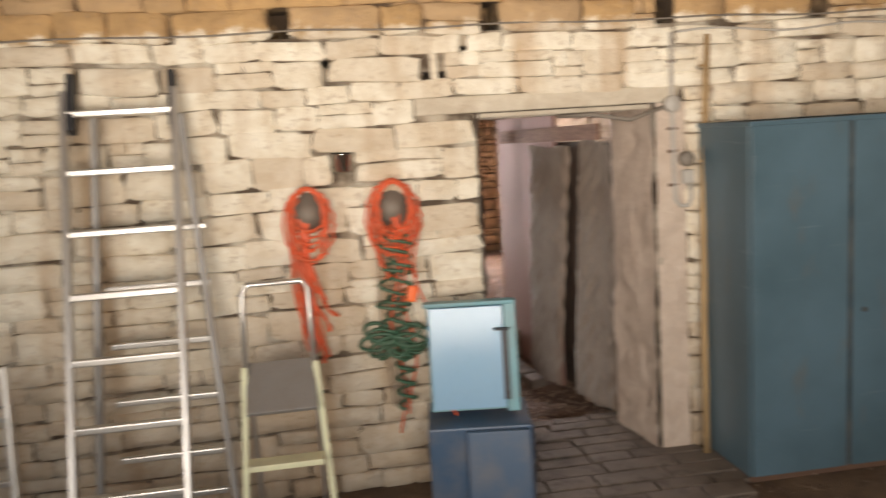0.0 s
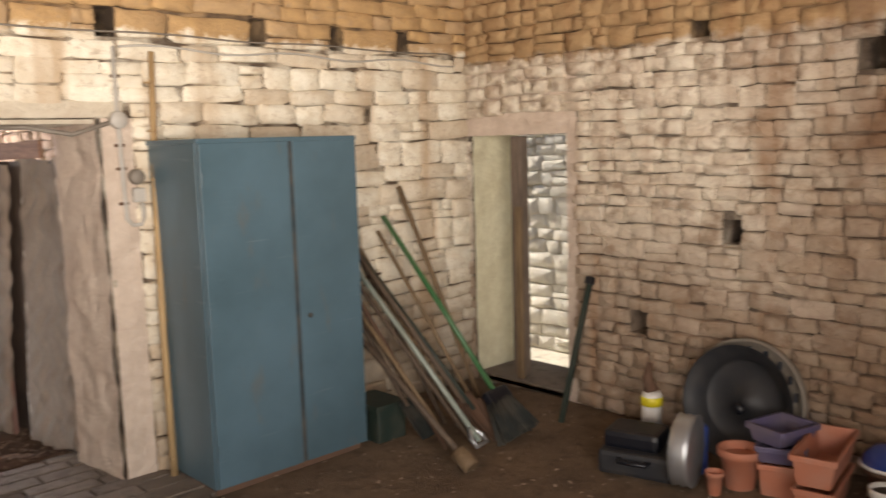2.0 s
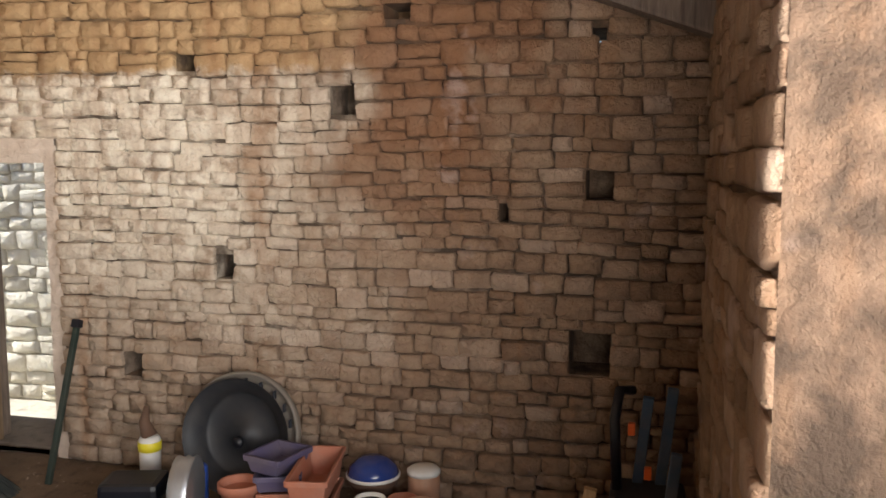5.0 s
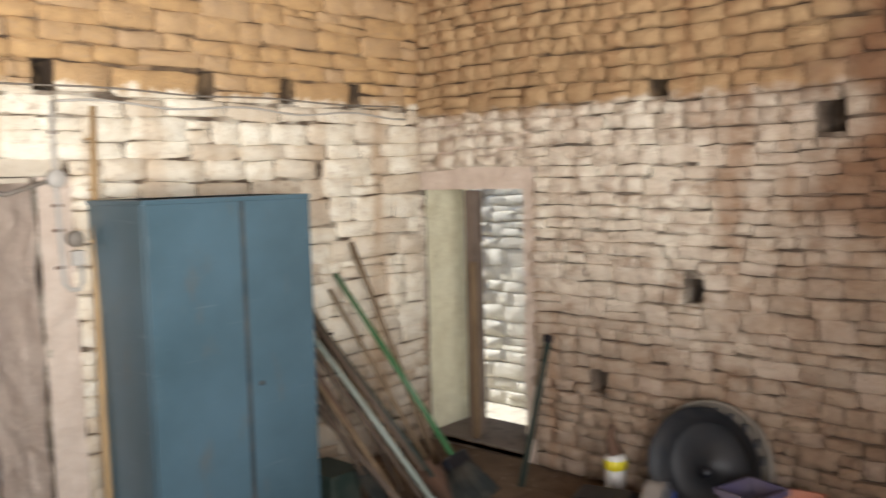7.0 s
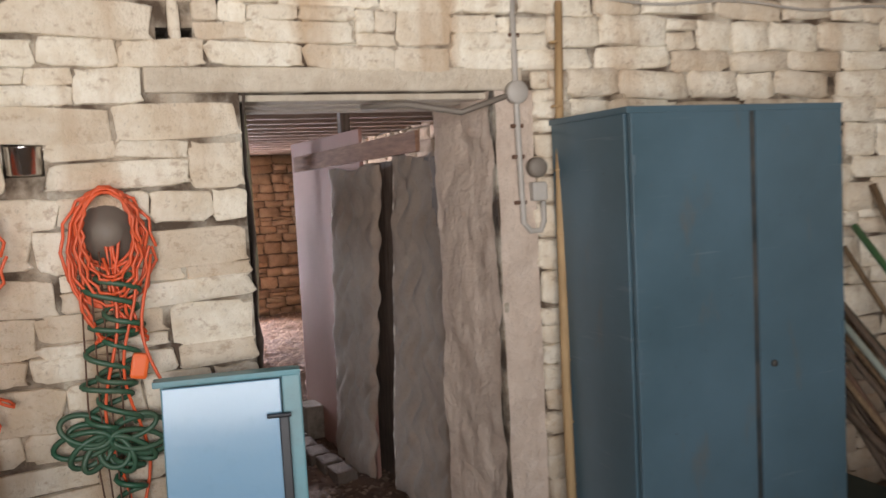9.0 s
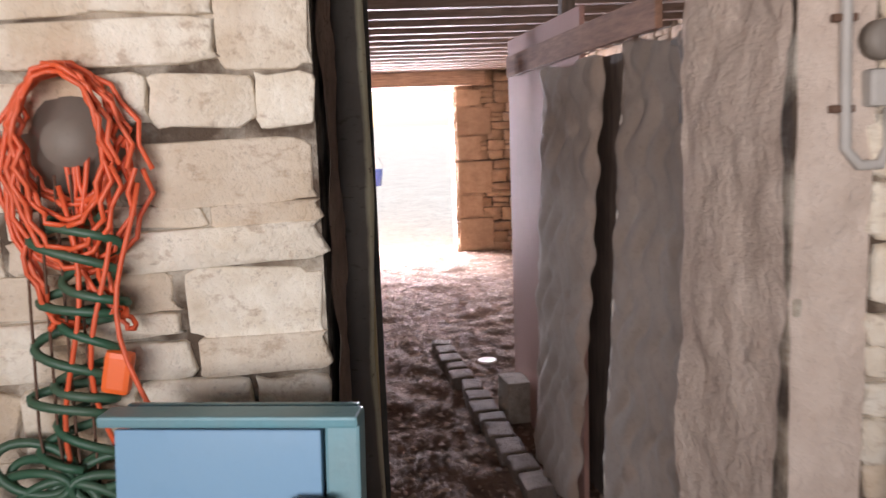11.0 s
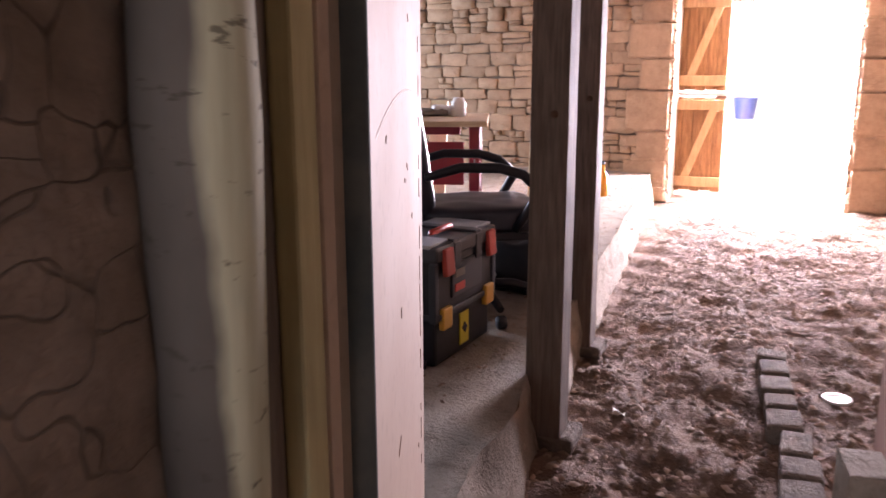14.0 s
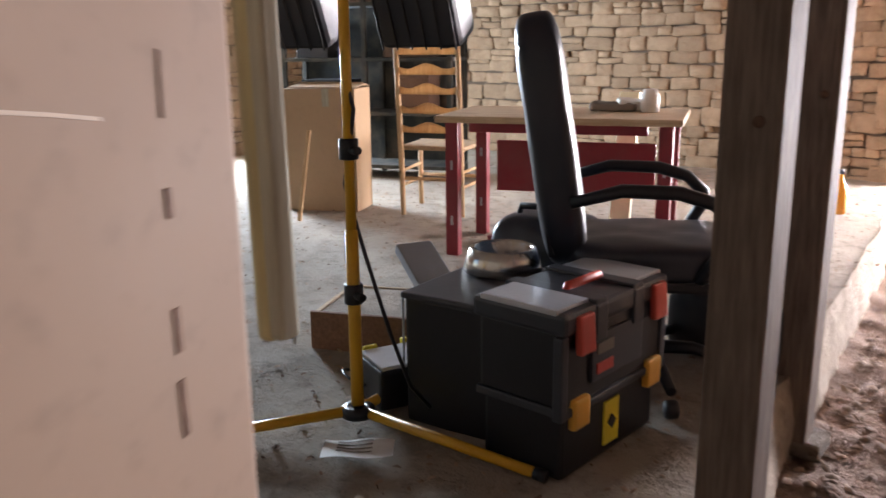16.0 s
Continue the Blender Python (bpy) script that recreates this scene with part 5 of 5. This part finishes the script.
def toolbox():
    t = thing("tool_box", (0.372, 2.745, P2), "stacked black tool box with red and amber latches", "tool box", rz=-5)
    w, l = 0.29, 0.53
    part("lower_bin", boxes(((0, 0, 0.105), (w - 0.03, l - 0.05, 0.20)), bevel=0.014), "black", t)
    part("upper_bin", boxes(((0, 0, 0.315), (w - 0.01, l - 0.03, 0.22)), bevel=0.014), "black", t)
    part("lid", boxes(((0, 0, 0.445), (w + 0.012, l, 0.06)), bevel=0.014), "greybox", t)
    part("middle_rail", boxes(((0, 0, 0.20), (w + 0.006, l - 0.02, 0.025)), bevel=0.006), "greybox", t)
    for y in (-0.19, 0.19):
        part("lid_window", boxes(((0.0, y, 0.476), (0.25, 0.15, 0.016)), bevel=0.005), "clear", t, "cloudy clear compartment lid")
        part("lid_strap", boxes(((0.0, y * 0.5, 0.474), (w + 0.01, 0.055, 0.02)), ((w / 2, y * 0.5, 0.42), (0.02, 0.055, 0.1)), bevel=0.006), "greybox", t)
        part("red_latch", boxes(((w / 2 + 0.012, y + 0.01, 0.41), (0.022, 0.07, 0.105), pose(0, 0, 0, 0, -5)), bevel=0.008), "red", t, "red plastic latch")
        part("amber_latch", boxes(((w / 2 + 0.0, y + 0.01, 0.19), (0.024, 0.075, 0.085)), bevel=0.008), "amber", t, "amber plastic latch")
        part("corner_rib", boxes(((w / 2 - 0.012, y * 1.34, 0.3), (0.03, 0.03, 0.23)), bevel=0.006), "greybox", t)
    part("carry_handle", tube(bmesh.new(), [(0.03, -0.09, 0.47), (0.03, -0.08, 0.49), (0.03, 0.08, 0.49), (0.03, 0.09, 0.47)], 0.013, 8), "red", t, "red carry handle")
    part("name_plate", boxes(((w / 2 - 0.002, 0.0, 0.32), (0.012, 0.26, 0.13)), bevel=0.004), "greybox", t)
    for k, c in ((-0.07, "red"), (-0.07, "cable")):
        part("plate_print", boxes(((w / 2 + 0.006, k, 0.29 if c == "red" else 0.345), (0.004, 0.08, 0.03)), bevel=0.001), c, t)
    part("warning_sticker", boxes(((w / 2 - 0.012, 0.0, 0.10), (0.006, 0.075, 0.13)), bevel=0.001), "sticker", t, "yellow warning sticker")
    part("sticker_mark", boxes(((w / 2 - 0.008, 0.0, 0.10), (0.004, 0.03, 0.035), pose(0, 0, 0, 45)), bevel=0.001), "black", t)


toolbox()


def black_box():
    t = thing("black_speaker_box", (0.055, 2.80, P2), "tall black box with a grey top and wire rack", "box", rz=3)
    part("box_body", boxes(((0, 0, 0.20), (0.33, 0.46, 0.40)), bevel=0.012), "black", t)
    part("box_top", boxes(((0, 0, 0.405), (0.35, 0.48, 0.02)), bevel=0.008), "greybox", t)
    for k in range(5):
        part("rack_wire", tube(bmesh.new(), [(-0.175, -0.2 + 0.03 * k, 0.1), (-0.195, -0.2 + 0.03 * k, 0.14), (-0.195, -0.2 + 0.03 * k, 0.38), (-0.175, -0.2 + 0.03 * k, 0.41)], 0.004, 5), "galv", t)
    b = thing("steel_bowl", (0.01, 2.93, P2 + 0.417), "shiny stainless steel dog bowl on the black box", "bowl")
    part("bowl_wall", turned([(0.125, 0), (0.13, 0.006), (0.108, 0.075), (0.10, 0.08), (0.094, 0.07), (0.085, 0.02), (0, 0.016)], 40), "steel", b)


black_box()




def cushion(c, s, turn, tuft, seed, amount=0.012):
    """A soft block with rounded edges and puckers."""
    bm = bmesh.new()
    bmesh.ops.create_cube(bm, size=1.0)
    bmesh.ops.subdivide_edges(bm, edges=bm.edges[:], cuts=13, use_grid_fill=True)
    for v in bm.verts:
        p = v.co * 2
        q = Vector([math.copysign(abs(k) ** 1.0, k) for k in p])
        n4 = (abs(q.x) ** 5 + abs(q.y) ** 5 + abs(q.z) ** 5) ** 0.2
        q = q / max(n4, 1e-3) * max(abs(q.x), abs(q.y), abs(q.z))
        k = 1 + amount / min(s) * (noise.noise((q.x * 3 + seed, q.y * 3, q.z * 3)) + tuft * math.cos(q.x * 8) * math.cos(q.y * 8) * 0.5)
        w = [q.x * s[0] / 2, q.y * s[1] / 2, q.z * s[2] / 2]
        w[s.index(min(s))] *= k
        v.co = Vector(w)
    bmesh.ops.transform(bm, matrix=Matrix.Translation(c) @ (turn or Matrix()), verts=bm.verts)
    for f in bm.faces:
        f.smooth = True
    return bm


def office_chair2():
    t = thing("office_chair", (0.35, 3.30, P2), "black leatherette office chair with curved armrests", "chair", rz=30)
    part("seat", cushion((0.0, 0, 0.46), (0.56, 0.50, 0.13), None, 1.0, 1), "leather", t)
    part("seat_pan", boxes(((0, 0, 0.385), (0.46, 0.42, 0.04)), bevel=0.012), "black", t)
    part("backrest", cushion((-0.33, 0, 0.83), (0.15, 0.46, 0.80), pose(0, 0, 0, 0, -9), 0.6, 5, 0.012), "leather", t)
    part("back_shell", boxes(((-0.375, 0, 0.80), (0.02, 0.42, 0.66), pose(0, 0, 0, 0, -9)), bevel=0.008), "black", t)
    for s in (-1, 1):
        y = s * 0.27
        arm = [(-0.27, y, 0.66), (-0.12, y, 0.70), (0.05, y, 0.695), (0.15, y, 0.665), (0.21, y, 0.61), (0.215, y, 0.575), (0.17, y, 0.50), (0.12, y * 0.95, 0.42)]
        part("armrest", tube(bmesh.new(), arm, [0.018, 0.021, 0.022, 0.022, 0.023, 0.022, 0.02, 0.018], 10), "black", t)
    part("gas_column", turned([(0.05, 0.08), (0.05, 0.2), (0.028, 0.21), (0.026, 0.38), (0, 0.38)], 18), "black", t)
    for k in range(5):
        a = math.tau * k / 5 - 1.413
        c, s = math.cos(a), math.sin(a)
        leg = part("base_arm", tube(bmesh.new(), [(0.03 * c, 0.03 * s, 0.12), (0.16 * c, 0.16 * s, 0.125), (0.32 * c, 0.32 * s, 0.085)], [0.026, 0.022, 0.017], 8), "black", t)
        part("castor", turned([(0.0, -0.022), (0.026, -0.02), (0.03, -0.012), (0.03, 0.012), (0.026, 0.02), (0, 0.022)], 16, pose(0.33 * c, 0.33 * s, 0.032, 90, 0, math.degrees(a))), "black", leg)


office_chair2()


def work_table():
    t = thing("work_table", (-0.80, 4.78, P2), "wooden-topped table on dark red steel legs", "table", rz=19)
    part("tabletop", boxes(((0, 0, 0.745), (1.26, 0.74, 0.035)), bevel=0.006), "pinex", t, "pale worn wooden top")
    for x in (-0.55, 0.55):
        for y in (-0.29, 0.29):
            part("leg", boxes(((x, y, 0.365), (0.07, 0.07, 0.73)), bevel=0.006), "redsteel", t)
            part("leg_slot", boxes(*(((x + 0.0, y - 0.036, z), (0.012, 0.006, 0.05)) for z in (0.2, 0.5)), bevel=0.001), "galv", t)
    part("modesty_panel", boxes(((0, 0.29, 0.42), (0.92, 0.02, 0.30)), bevel=0.004), "redsteel", t)
    for y in (-0.29, 0.29):
        part("top_rail", boxes(((0, y, 0.70), (0.92, 0.03, 0.05)), bevel=0.004), "redsteel", t)
    part("foot_rail", boxes(((0.0, 0.05, 0.03), (0.9, 0.04, 0.03)), bevel=0.004), "redsteel", t)
    g = thing("work_gloves", (-0.62, 4.98, P2 + 0.765), "crumpled grey cloth and gloves on the table", "gloves", rz=10)
    part("glove", cushion((0, 0, 0.022), (0.26, 0.12, 0.045), None, 1.2, 8, 0.02), "cable", g)
    part("glove", cushion((0.1, 0.03, 0.035), (0.18, 0.1, 0.05), pose(0, 0, 0, 0, 8, 30), 1.2, 12, 0.02), "whiteplastic", g)
    c = thing("white_canister", (-0.42, 5.0, P2 + 0.763), "white plastic canister on the table", "canister")
    part("canister_body", turned([(0.045, 0), (0.05, 0.005), (0.05, 0.09), (0.04, 0.1), (0.035, 0.12), (0, 0.12)], 20), "whiteplastic", c)
    for x, z in ((-0.75, 0.0), (-0.05, 0.0)):
        s = thing("cream_offcut", (x - 0.0, 5.42 + 0.3 * (x + 0.75), P2), "cream painted board behind the table", "board")
        part("board", boxes(((0, 0, 0.42), (0.13, 0.02, 0.84), pose(0, 0, 0, -6)), bevel=0.003), "cream", s)


work_table()


def ladderback_chair():
    t = thing("ladderback_chair", (-1.98, 5.1, P2), "tall pine ladder-back chair with a rush seat", "chair", rz=18)
    for x in (-0.21, 0.21):
        part("back_post", tube(bmesh.new(), [(x, 0.0, 0), (x, -0.02, 0.45), (x, -0.08, 1.12)], [0.017, 0.019, 0.016], 10), "pine", t)
        part("front_leg", bar((x * 1.1, 0.40, 0), (x * 1.1, 0.40, 0.46), 0.018), "pine", t)
        part("side_stretcher", bar((x, 0, 0.2), (x * 1.1, 0.4, 0.2), 0.011), "pine", t)
        part("side_stretcher", bar((x, 0, 0.3), (x * 1.1, 0.4, 0.3), 0.011), "pine", t)
        part("finial", turned([(0.016, 0), (0.02, 0.015), (0.012, 0.03), (0, 0.034)], 12, pose(x, -0.08, 1.12)), "pine", t)
    for k in range(5):
        z = 0.56 + 0.125 * k
        bm = sheet(16, 3, lambda u, v: (-0.2 + 0.4 * u, -0.02 - 0.09 * (z - 0.45) - 0.02 * math.sin(u * math.pi), z + v * (0.055 + 0.018 * math.cos((u - 0.5) * math.tau * 1.5))))
        bmesh.ops.solidify(bm, geom=bm.faces[:], thickness=0.012)
        part("back_slat", bm, "pine", t)
    part("seat", boxes(((0, 0.2, 0.455), (0.46, 0.42, 0.03)), bevel=0.012), "rush", t, "woven rush seat")
    part("seat_rail", boxes(((0, 0.40, 0.45), (0.46, 0.025, 0.045)), bevel=0.006), "pine", t)
    part("front_stretcher", bar((-0.23, 0.4, 0.22), (0.23, 0.4, 0.22), 0.012), "pine", t)
    part("rear_stretcher", bar((-0.21, 0, 0.25), (0.21, 0, 0.25), 0.011), "pine", t)


ladderback_chair()
cb = thing("cardboard_box", (-2.78, 4.95, P2), "tall brown cardboard box with tape standing upright", "box", rz=22)
part("carton", boxes(((0, 0, 0.42), (0.52, 0.3, 0.84)), bevel=0.006), "card", cb)
part("flap", boxes(((0.02, -0.05, 0.855), (0.5, 0.18, 0.006), pose(0, 0, 0, 6)), ((0.0, 0.1, 0.86), (0.5, 0.16, 0.006), pose(0, 0, 0, -10)), bevel=0.001), "card", cb)
part("tape", boxes(((0.05, -0.152, 0.78), (0.05, 0.003, 0.12)), bevel=0), "log", cb)
part("tape", boxes(((0.16, -0.152, 0.08), (0.12, 0.003, 0.05)), bevel=0), "card", cb)
sl = thing("wooden_lath", (-2.62, 4.45, P2), "thin wooden slat leaning before the cardboard box", "slat")
part("slat", boxes(((0, 0.1, 0.29), (0.03, 0.015, 0.6), pose(0, 0, 0, -12)), bevel=0.003), "pine", sl)


def shelf_unit():
    t = thing("shelf_unit", (-3.55, 6.3, P2), "black metal shelving in the dim corner", "shelf", rz=20)
    for x in (-0.75, 0.0, 0.75):
        for y in (-0.2, 0.2):
            part("upright", boxes(((x, y, 0.92), (0.04, 0.04, 1.84)), bevel=0.004), "black_and_shade", t)
    part("back_sheet", boxes(((0, 0.225, 0.95), (1.56, 0.01, 1.84)), bevel=0.002), "black_and_shade", t, "dull black back sheet")
    for z in (0.1, 0.55, 1.0, 1.45):
        part("shelf", boxes(((0, 0, z), (1.56, 0.44, 0.03)), bevel=0.004), "black_and_shade", t)
    for i, (x, z, w, h, m) in enumerate(((-0.5, 1.015, 0.3, 0.28, "rubber"), (0.35, 1.015, 0.4, 0.2, "darkhandle"), (-0.4, 0.565, 0.4, 0.25, "black"), (0.4, 0.565, 0.3, 0.3, "rust"), (0.1, 1.465, 0.5, 0.22, "darkhandle"))):
        b = thing("storage_box", (-3.55 + x * math.cos(radians(20)), 6.3 + x * math.sin(radians(20)), P2 + z), "dim dark box on the black shelving", "box", "boxes on the shelf", rz=20)
        part("box_body", boxes(((0, 0, h / 2), (w, 0.32, h)), bevel=0.01), m, b)
        part("box_lid", boxes(((0, 0, h), (w + 0.02, 0.34, 0.03)), bevel=0.006), m, b)


shelf_unit()


def work_light():
    t = thing("work_light_tripod", (-0.17, 2.42, P2), "yellow tripod with two black work lamps", "work light")
    part("lower_pole", bar((0, 0, 0.06), (0.0, 0, 0.62), 0.019, 14), "yellow", t)
    part("upper_pole", bar((0, 0, 0.62), (0.0, 0, 1.5), 0.015, 14), "yellow", t)
    for z in (0.43, 0.85):
        part("clamp_collar", turned([(0.02, -0.03), (0.028, -0.028), (0.028, 0.028), (0.02, 0.03)], 16, pose(0, 0, z)), "black", t)
        part("clamp_knob", bar((0.02, -0.01, z), (0.055, -0.02, z), 0.012), "black", t)
    part("foot_hub", turned([(0.05, 0.05), (0.05, 0.075), (0.02, 0.085), (0.02, 0.05)], 16), "black", t)
    for dx, dy in ((0.60, 0.06), (-0.36, -0.40), (-0.1, 0.6)):
        leg = part("leg", bar((0.03 * dx, 0.03 * dy, 0.065), (dx, dy, 0.018), 0.016, 10), "yellow", t)
        part("foot_cap", bar((dx * 0.97, dy * 0.97, 0.019), (dx * 1.03, dy * 1.03, 0.017), 0.018, 10), "black", leg)
    part("cross_bar", bar((-0.25, 0.1, 1.31), (0.32, 0.12, 1.31), 0.014), "black", t)
    for x, y in ((-0.25, 0.06), (0.13, 0.18)):
        m = pose(x, y, 1.23, 25, 0, 14)
        lamp = part("lamp_head", boxes((m @ Vector((0, 0, 0)), (0.24, 0.13, 0.19), pose(0, 0, 0, 25, 0, 14)), bevel=0.02), "black", t)
        for k in range(6):
            part("guard_wire", bar(m @ Vector((-0.11 + 0.044 * k, -0.075, -0.09)), m @ Vector((-0.11 + 0.044 * k, -0.075, 0.09)), 0.003, 5), "rubber", lamp)
        part("lamp_glass", boxes((m @ Vector((0, -0.066, 0)), (0.21, 0.006, 0.16), pose(0, 0, 0, 25, 0, 14)), bevel=0.002), "greybox", lamp)
        part("cooling_fin", boxes(*((m @ Vector((-0.08 + 0.04 * k, 0.08, 0)), (0.008, 0.04, 0.15), pose(0, 0, 0, 25, 0, 14)) for k in range(5)), bevel=0.002), "black", lamp)
    pts = [(0.02, -0.01, 1.45), (-0.02, 0.0, 1.1), (0.025, 0.0, 0.96), (-0.02, 0.0, 0.75), (0.03, 0.02, 0.55), (0.1, 0.04, 0.32), (0.14, 0.08, 0.15), (0.16, 0.15, 0.06)]
    part("lamp_cord", tube(bmesh.new(), pts, 0.006, 6), "black", t)


work_light()
pp = thing("instruction_sheet", (-0.05, 2.29, P2 + 0.022), "creased printed sheet on the tripod foot", "paper", rz=38)
part("page", sheet(12, 8, lambda u, v: (-0.1 + 0.2 * u, -0.07 + 0.14 * v, 0.004 * math.sin(u * 7 + v * 3) + 0.016 * (1 - v))), "paper", pp)
for k in range(4):
    part("print_bar", sheet(10, 1, lambda u, v: (-0.06 + 0.1 * u, 0.045 - 0.026 * k + 0.009 * v, 0.004 * math.sin((u * 0.5 + 0.2) * 7 + (0.82 - 0.186 * k) * 3) + 0.016 * (0.18 + 0.186 * k) + 0.002)), "cable", pp)
dr = thing("wooden_box", (-0.66, 3.11, P2), "brown wooden drawer lying on the floor", "drawer", rz=22)
part("drawer_front", boxes(((0, -0.2, 0.075), (0.46, 0.02, 0.15)), bevel=0.004), "batten", dr)
part("drawer_side", boxes(((-0.22, 0, 0.07), (0.018, 0.4, 0.14)), ((0.22, 0, 0.07), (0.018, 0.4, 0.14)), ((0, 0.2, 0.07), (0.46, 0.018, 0.14)), bevel=0.003), "pinex", dr)
part("drawer_bottom", boxes(((0, 0, 0.13), (0.44, 0.4, 0.012)), bevel=0.002), "concrete", dr)
gx = thing("grey_tray", (-0.60, 3.30, P2 + 0.12), "grey metal tray tilted over the drawer", "tray", rz=-30)
part("tray", boxes(((0.0, 0, 0.12), (0.34, 0.16, 0.045), pose(0, 0, 0, 0, 22)), bevel=0.008), "greytray", gx)
ch = thing("battery_charger", (-0.12, 2.62, P2), "small dark electric box with yellow ends", "charger", rz=-25)
part("charger_body", boxes(((-0.1, 0, 0.085), (0.2, 0.22, 0.13)), bevel=0.012), "black", ch)
part("charger_top", boxes(((-0.1, 0, 0.155), (0.18, 0.2, 0.012)), bevel=0.004), "clear", ch)
part("yellow_end", boxes(((-0.21, -0.06, 0.09), (0.02, 0.05, 0.16), pose(0, 0, 0, 0, 10)), ((-0.21, 0.08, 0.09), (0.02, 0.05, 0.16)), bevel=0.006), "sticker", ch)
part("charger_lead", tube(bmesh.new(), [(-0.2 - 0.08 * math.sin(k * 0.5), -0.1 + 0.05 * math.cos(k * 0.5), 0.02 + 0.06 * math.sin(k * 0.25)) for k in range(14)], 0.005, 6), "black", ch)
bg = thing("black_holdall", (-0.18, 3.55, P2), "black fabric bag on the floor by the chair", "bag", rz=10)
part("bag_body", cushion((0, 0, 0.24), (0.42, 0.3, 0.48), None, 0.8, 17, 0.04), "leather", bg)
part("bag_strap", tube(bmesh.new(), [(-0.12, -0.02, 0.46), (-0.1, -0.04, 0.51), (0.05, -0.05, 0.515), (0.1, -0.02, 0.47)], 0.014, 8), "black", bg)
sk = thing("dark_sack", (0.52, 3.75, P2), "dark sack under clear plastic by the posts", "sack")
part("sack_body", cushion((0, 0, 0.14), (0.45, 0.4, 0.28), None, 1.0, 23, 0.04), "rubber", sk)
part("plastic_wrap", cushion((0.05, 0.04, 0.24), (0.42, 0.36, 0.10), pose(0, 0, 0, 6, 4), 1.4, 29, 0.05), "clear", sk)
for x, y, m, nm in ((-0.16, 6.9, "blueglass", "blue_bottle"), (-0.06, 6.75, "blueglass", "blue_bottle"), (0.20, 6.7, "orangeglass", "amber_bottle"), (-0.08, 6.95, "whiteplastic", "pale_bottle")):
    b = thing(nm, (x, y, P2), "small coloured glass bottle standing on the platform", "bottle", "bottles on the platform")
    part("glass", turned([(0.04, 0), (0.045, 0.01), (0.045, 0.17), (0.016, 0.22), (0.016, 0.27), (0, 0.27)], 18), m, b)
    part("cap", turned([(0.018, 0.265), (0.018, 0.295), (0, 0.297)], 12), "black", b)
fx = thing("ceiling_fitting", (0.42, 6.6, H2 - 0.32), "small white lamp fitting hanging below the ceiling", "lamp fitting")
part("fitting_body", boxes(((0, 0, 0.09), (0.14, 0.12, 0.17)), bevel=0.02), "whiteplastic", fx)
part("fitting_stem", bar((0, 0, 0.17), (0, 0, 0.32), 0.012), "whiteplastic", fx)

# ---- litter on the floors ----


def litter(name, label, n, place, size, material, seed):
    rnd = random.Random(seed)
    chunks = []
    for k in range(n):
        x, y, z = place(rnd)
        a, l, w = rnd.uniform(0, 6.28), rnd.uniform(*size), rnd.uniform(0.25, 0.7)
        tilt = rnd.uniform(-0.4, 0.4)
        c, s = math.cos(a), math.sin(a)
        base = np.array([(-l, -l * w, 0), (l, -l * w * 0.6, 0), (l * 0.8, l * w, 0), (-l * 0.7, l * w * 0.8, 0), (0, 0, l * 0.55)]) * 0.5
        base[:, 2] += base[:, 0] * tilt + 0.004
        v = np.stack([base[:, 0] * c - base[:, 1] * s + x, base[:, 0] * s + base[:, 1] * c + y, base[:, 2] + z], 1)
        chunks.append((v, [(0, 1, 4), (1, 2, 4), (2, 3, 4), (3, 0, 4)]))
    ob = joined(name, chunks, material, None)
    tagged(ob, label, "litter")


litter("wood_litter", "scattered chips, clods and straw on the earth", 9000, lambda r: (lambda x, y: (x, y, F2 + rolling(x, y, 0.035, 4.5)))(r.uniform(0.75, 3.2), 0.55 + 7.7 * r.random() ** 1.3), (0.012, 0.055), "chips", 31)
litter("platform_grit", "grit and crumbs on the concrete platform", 4000, lambda r: (lambda x, y: (x, y, P2 + 0.003))(r.uniform(-3.6, 0.7), r.uniform(1.3, 7.8)), (0.006, 0.03), "chips", 32)
ROOM["back"] = False
litter("room_grit", "small stones and dust on the earth floor", 1500, lambda r: (lambda x, y: (x, y, rolling(x, y, 0.012, 2.3)))(r.uniform(1.2, 4.8), r.uniform(-4.2, -0.1)), (0.006, 0.03), "chips", 33)
ROOM["back"] = True
pb = thing("white_scrap", (1.07, 2.95, F2 + 0.01), "scrap of white paper on the earth", "scrap")
part("scrap", sheet(3, 3, lambda u, v: (0.05 * u, 0.03 * v, 0.012 * math.sin(u * 4 + v * 2) + 0.012)), "paper", pb)

lay_stones(WALLS)
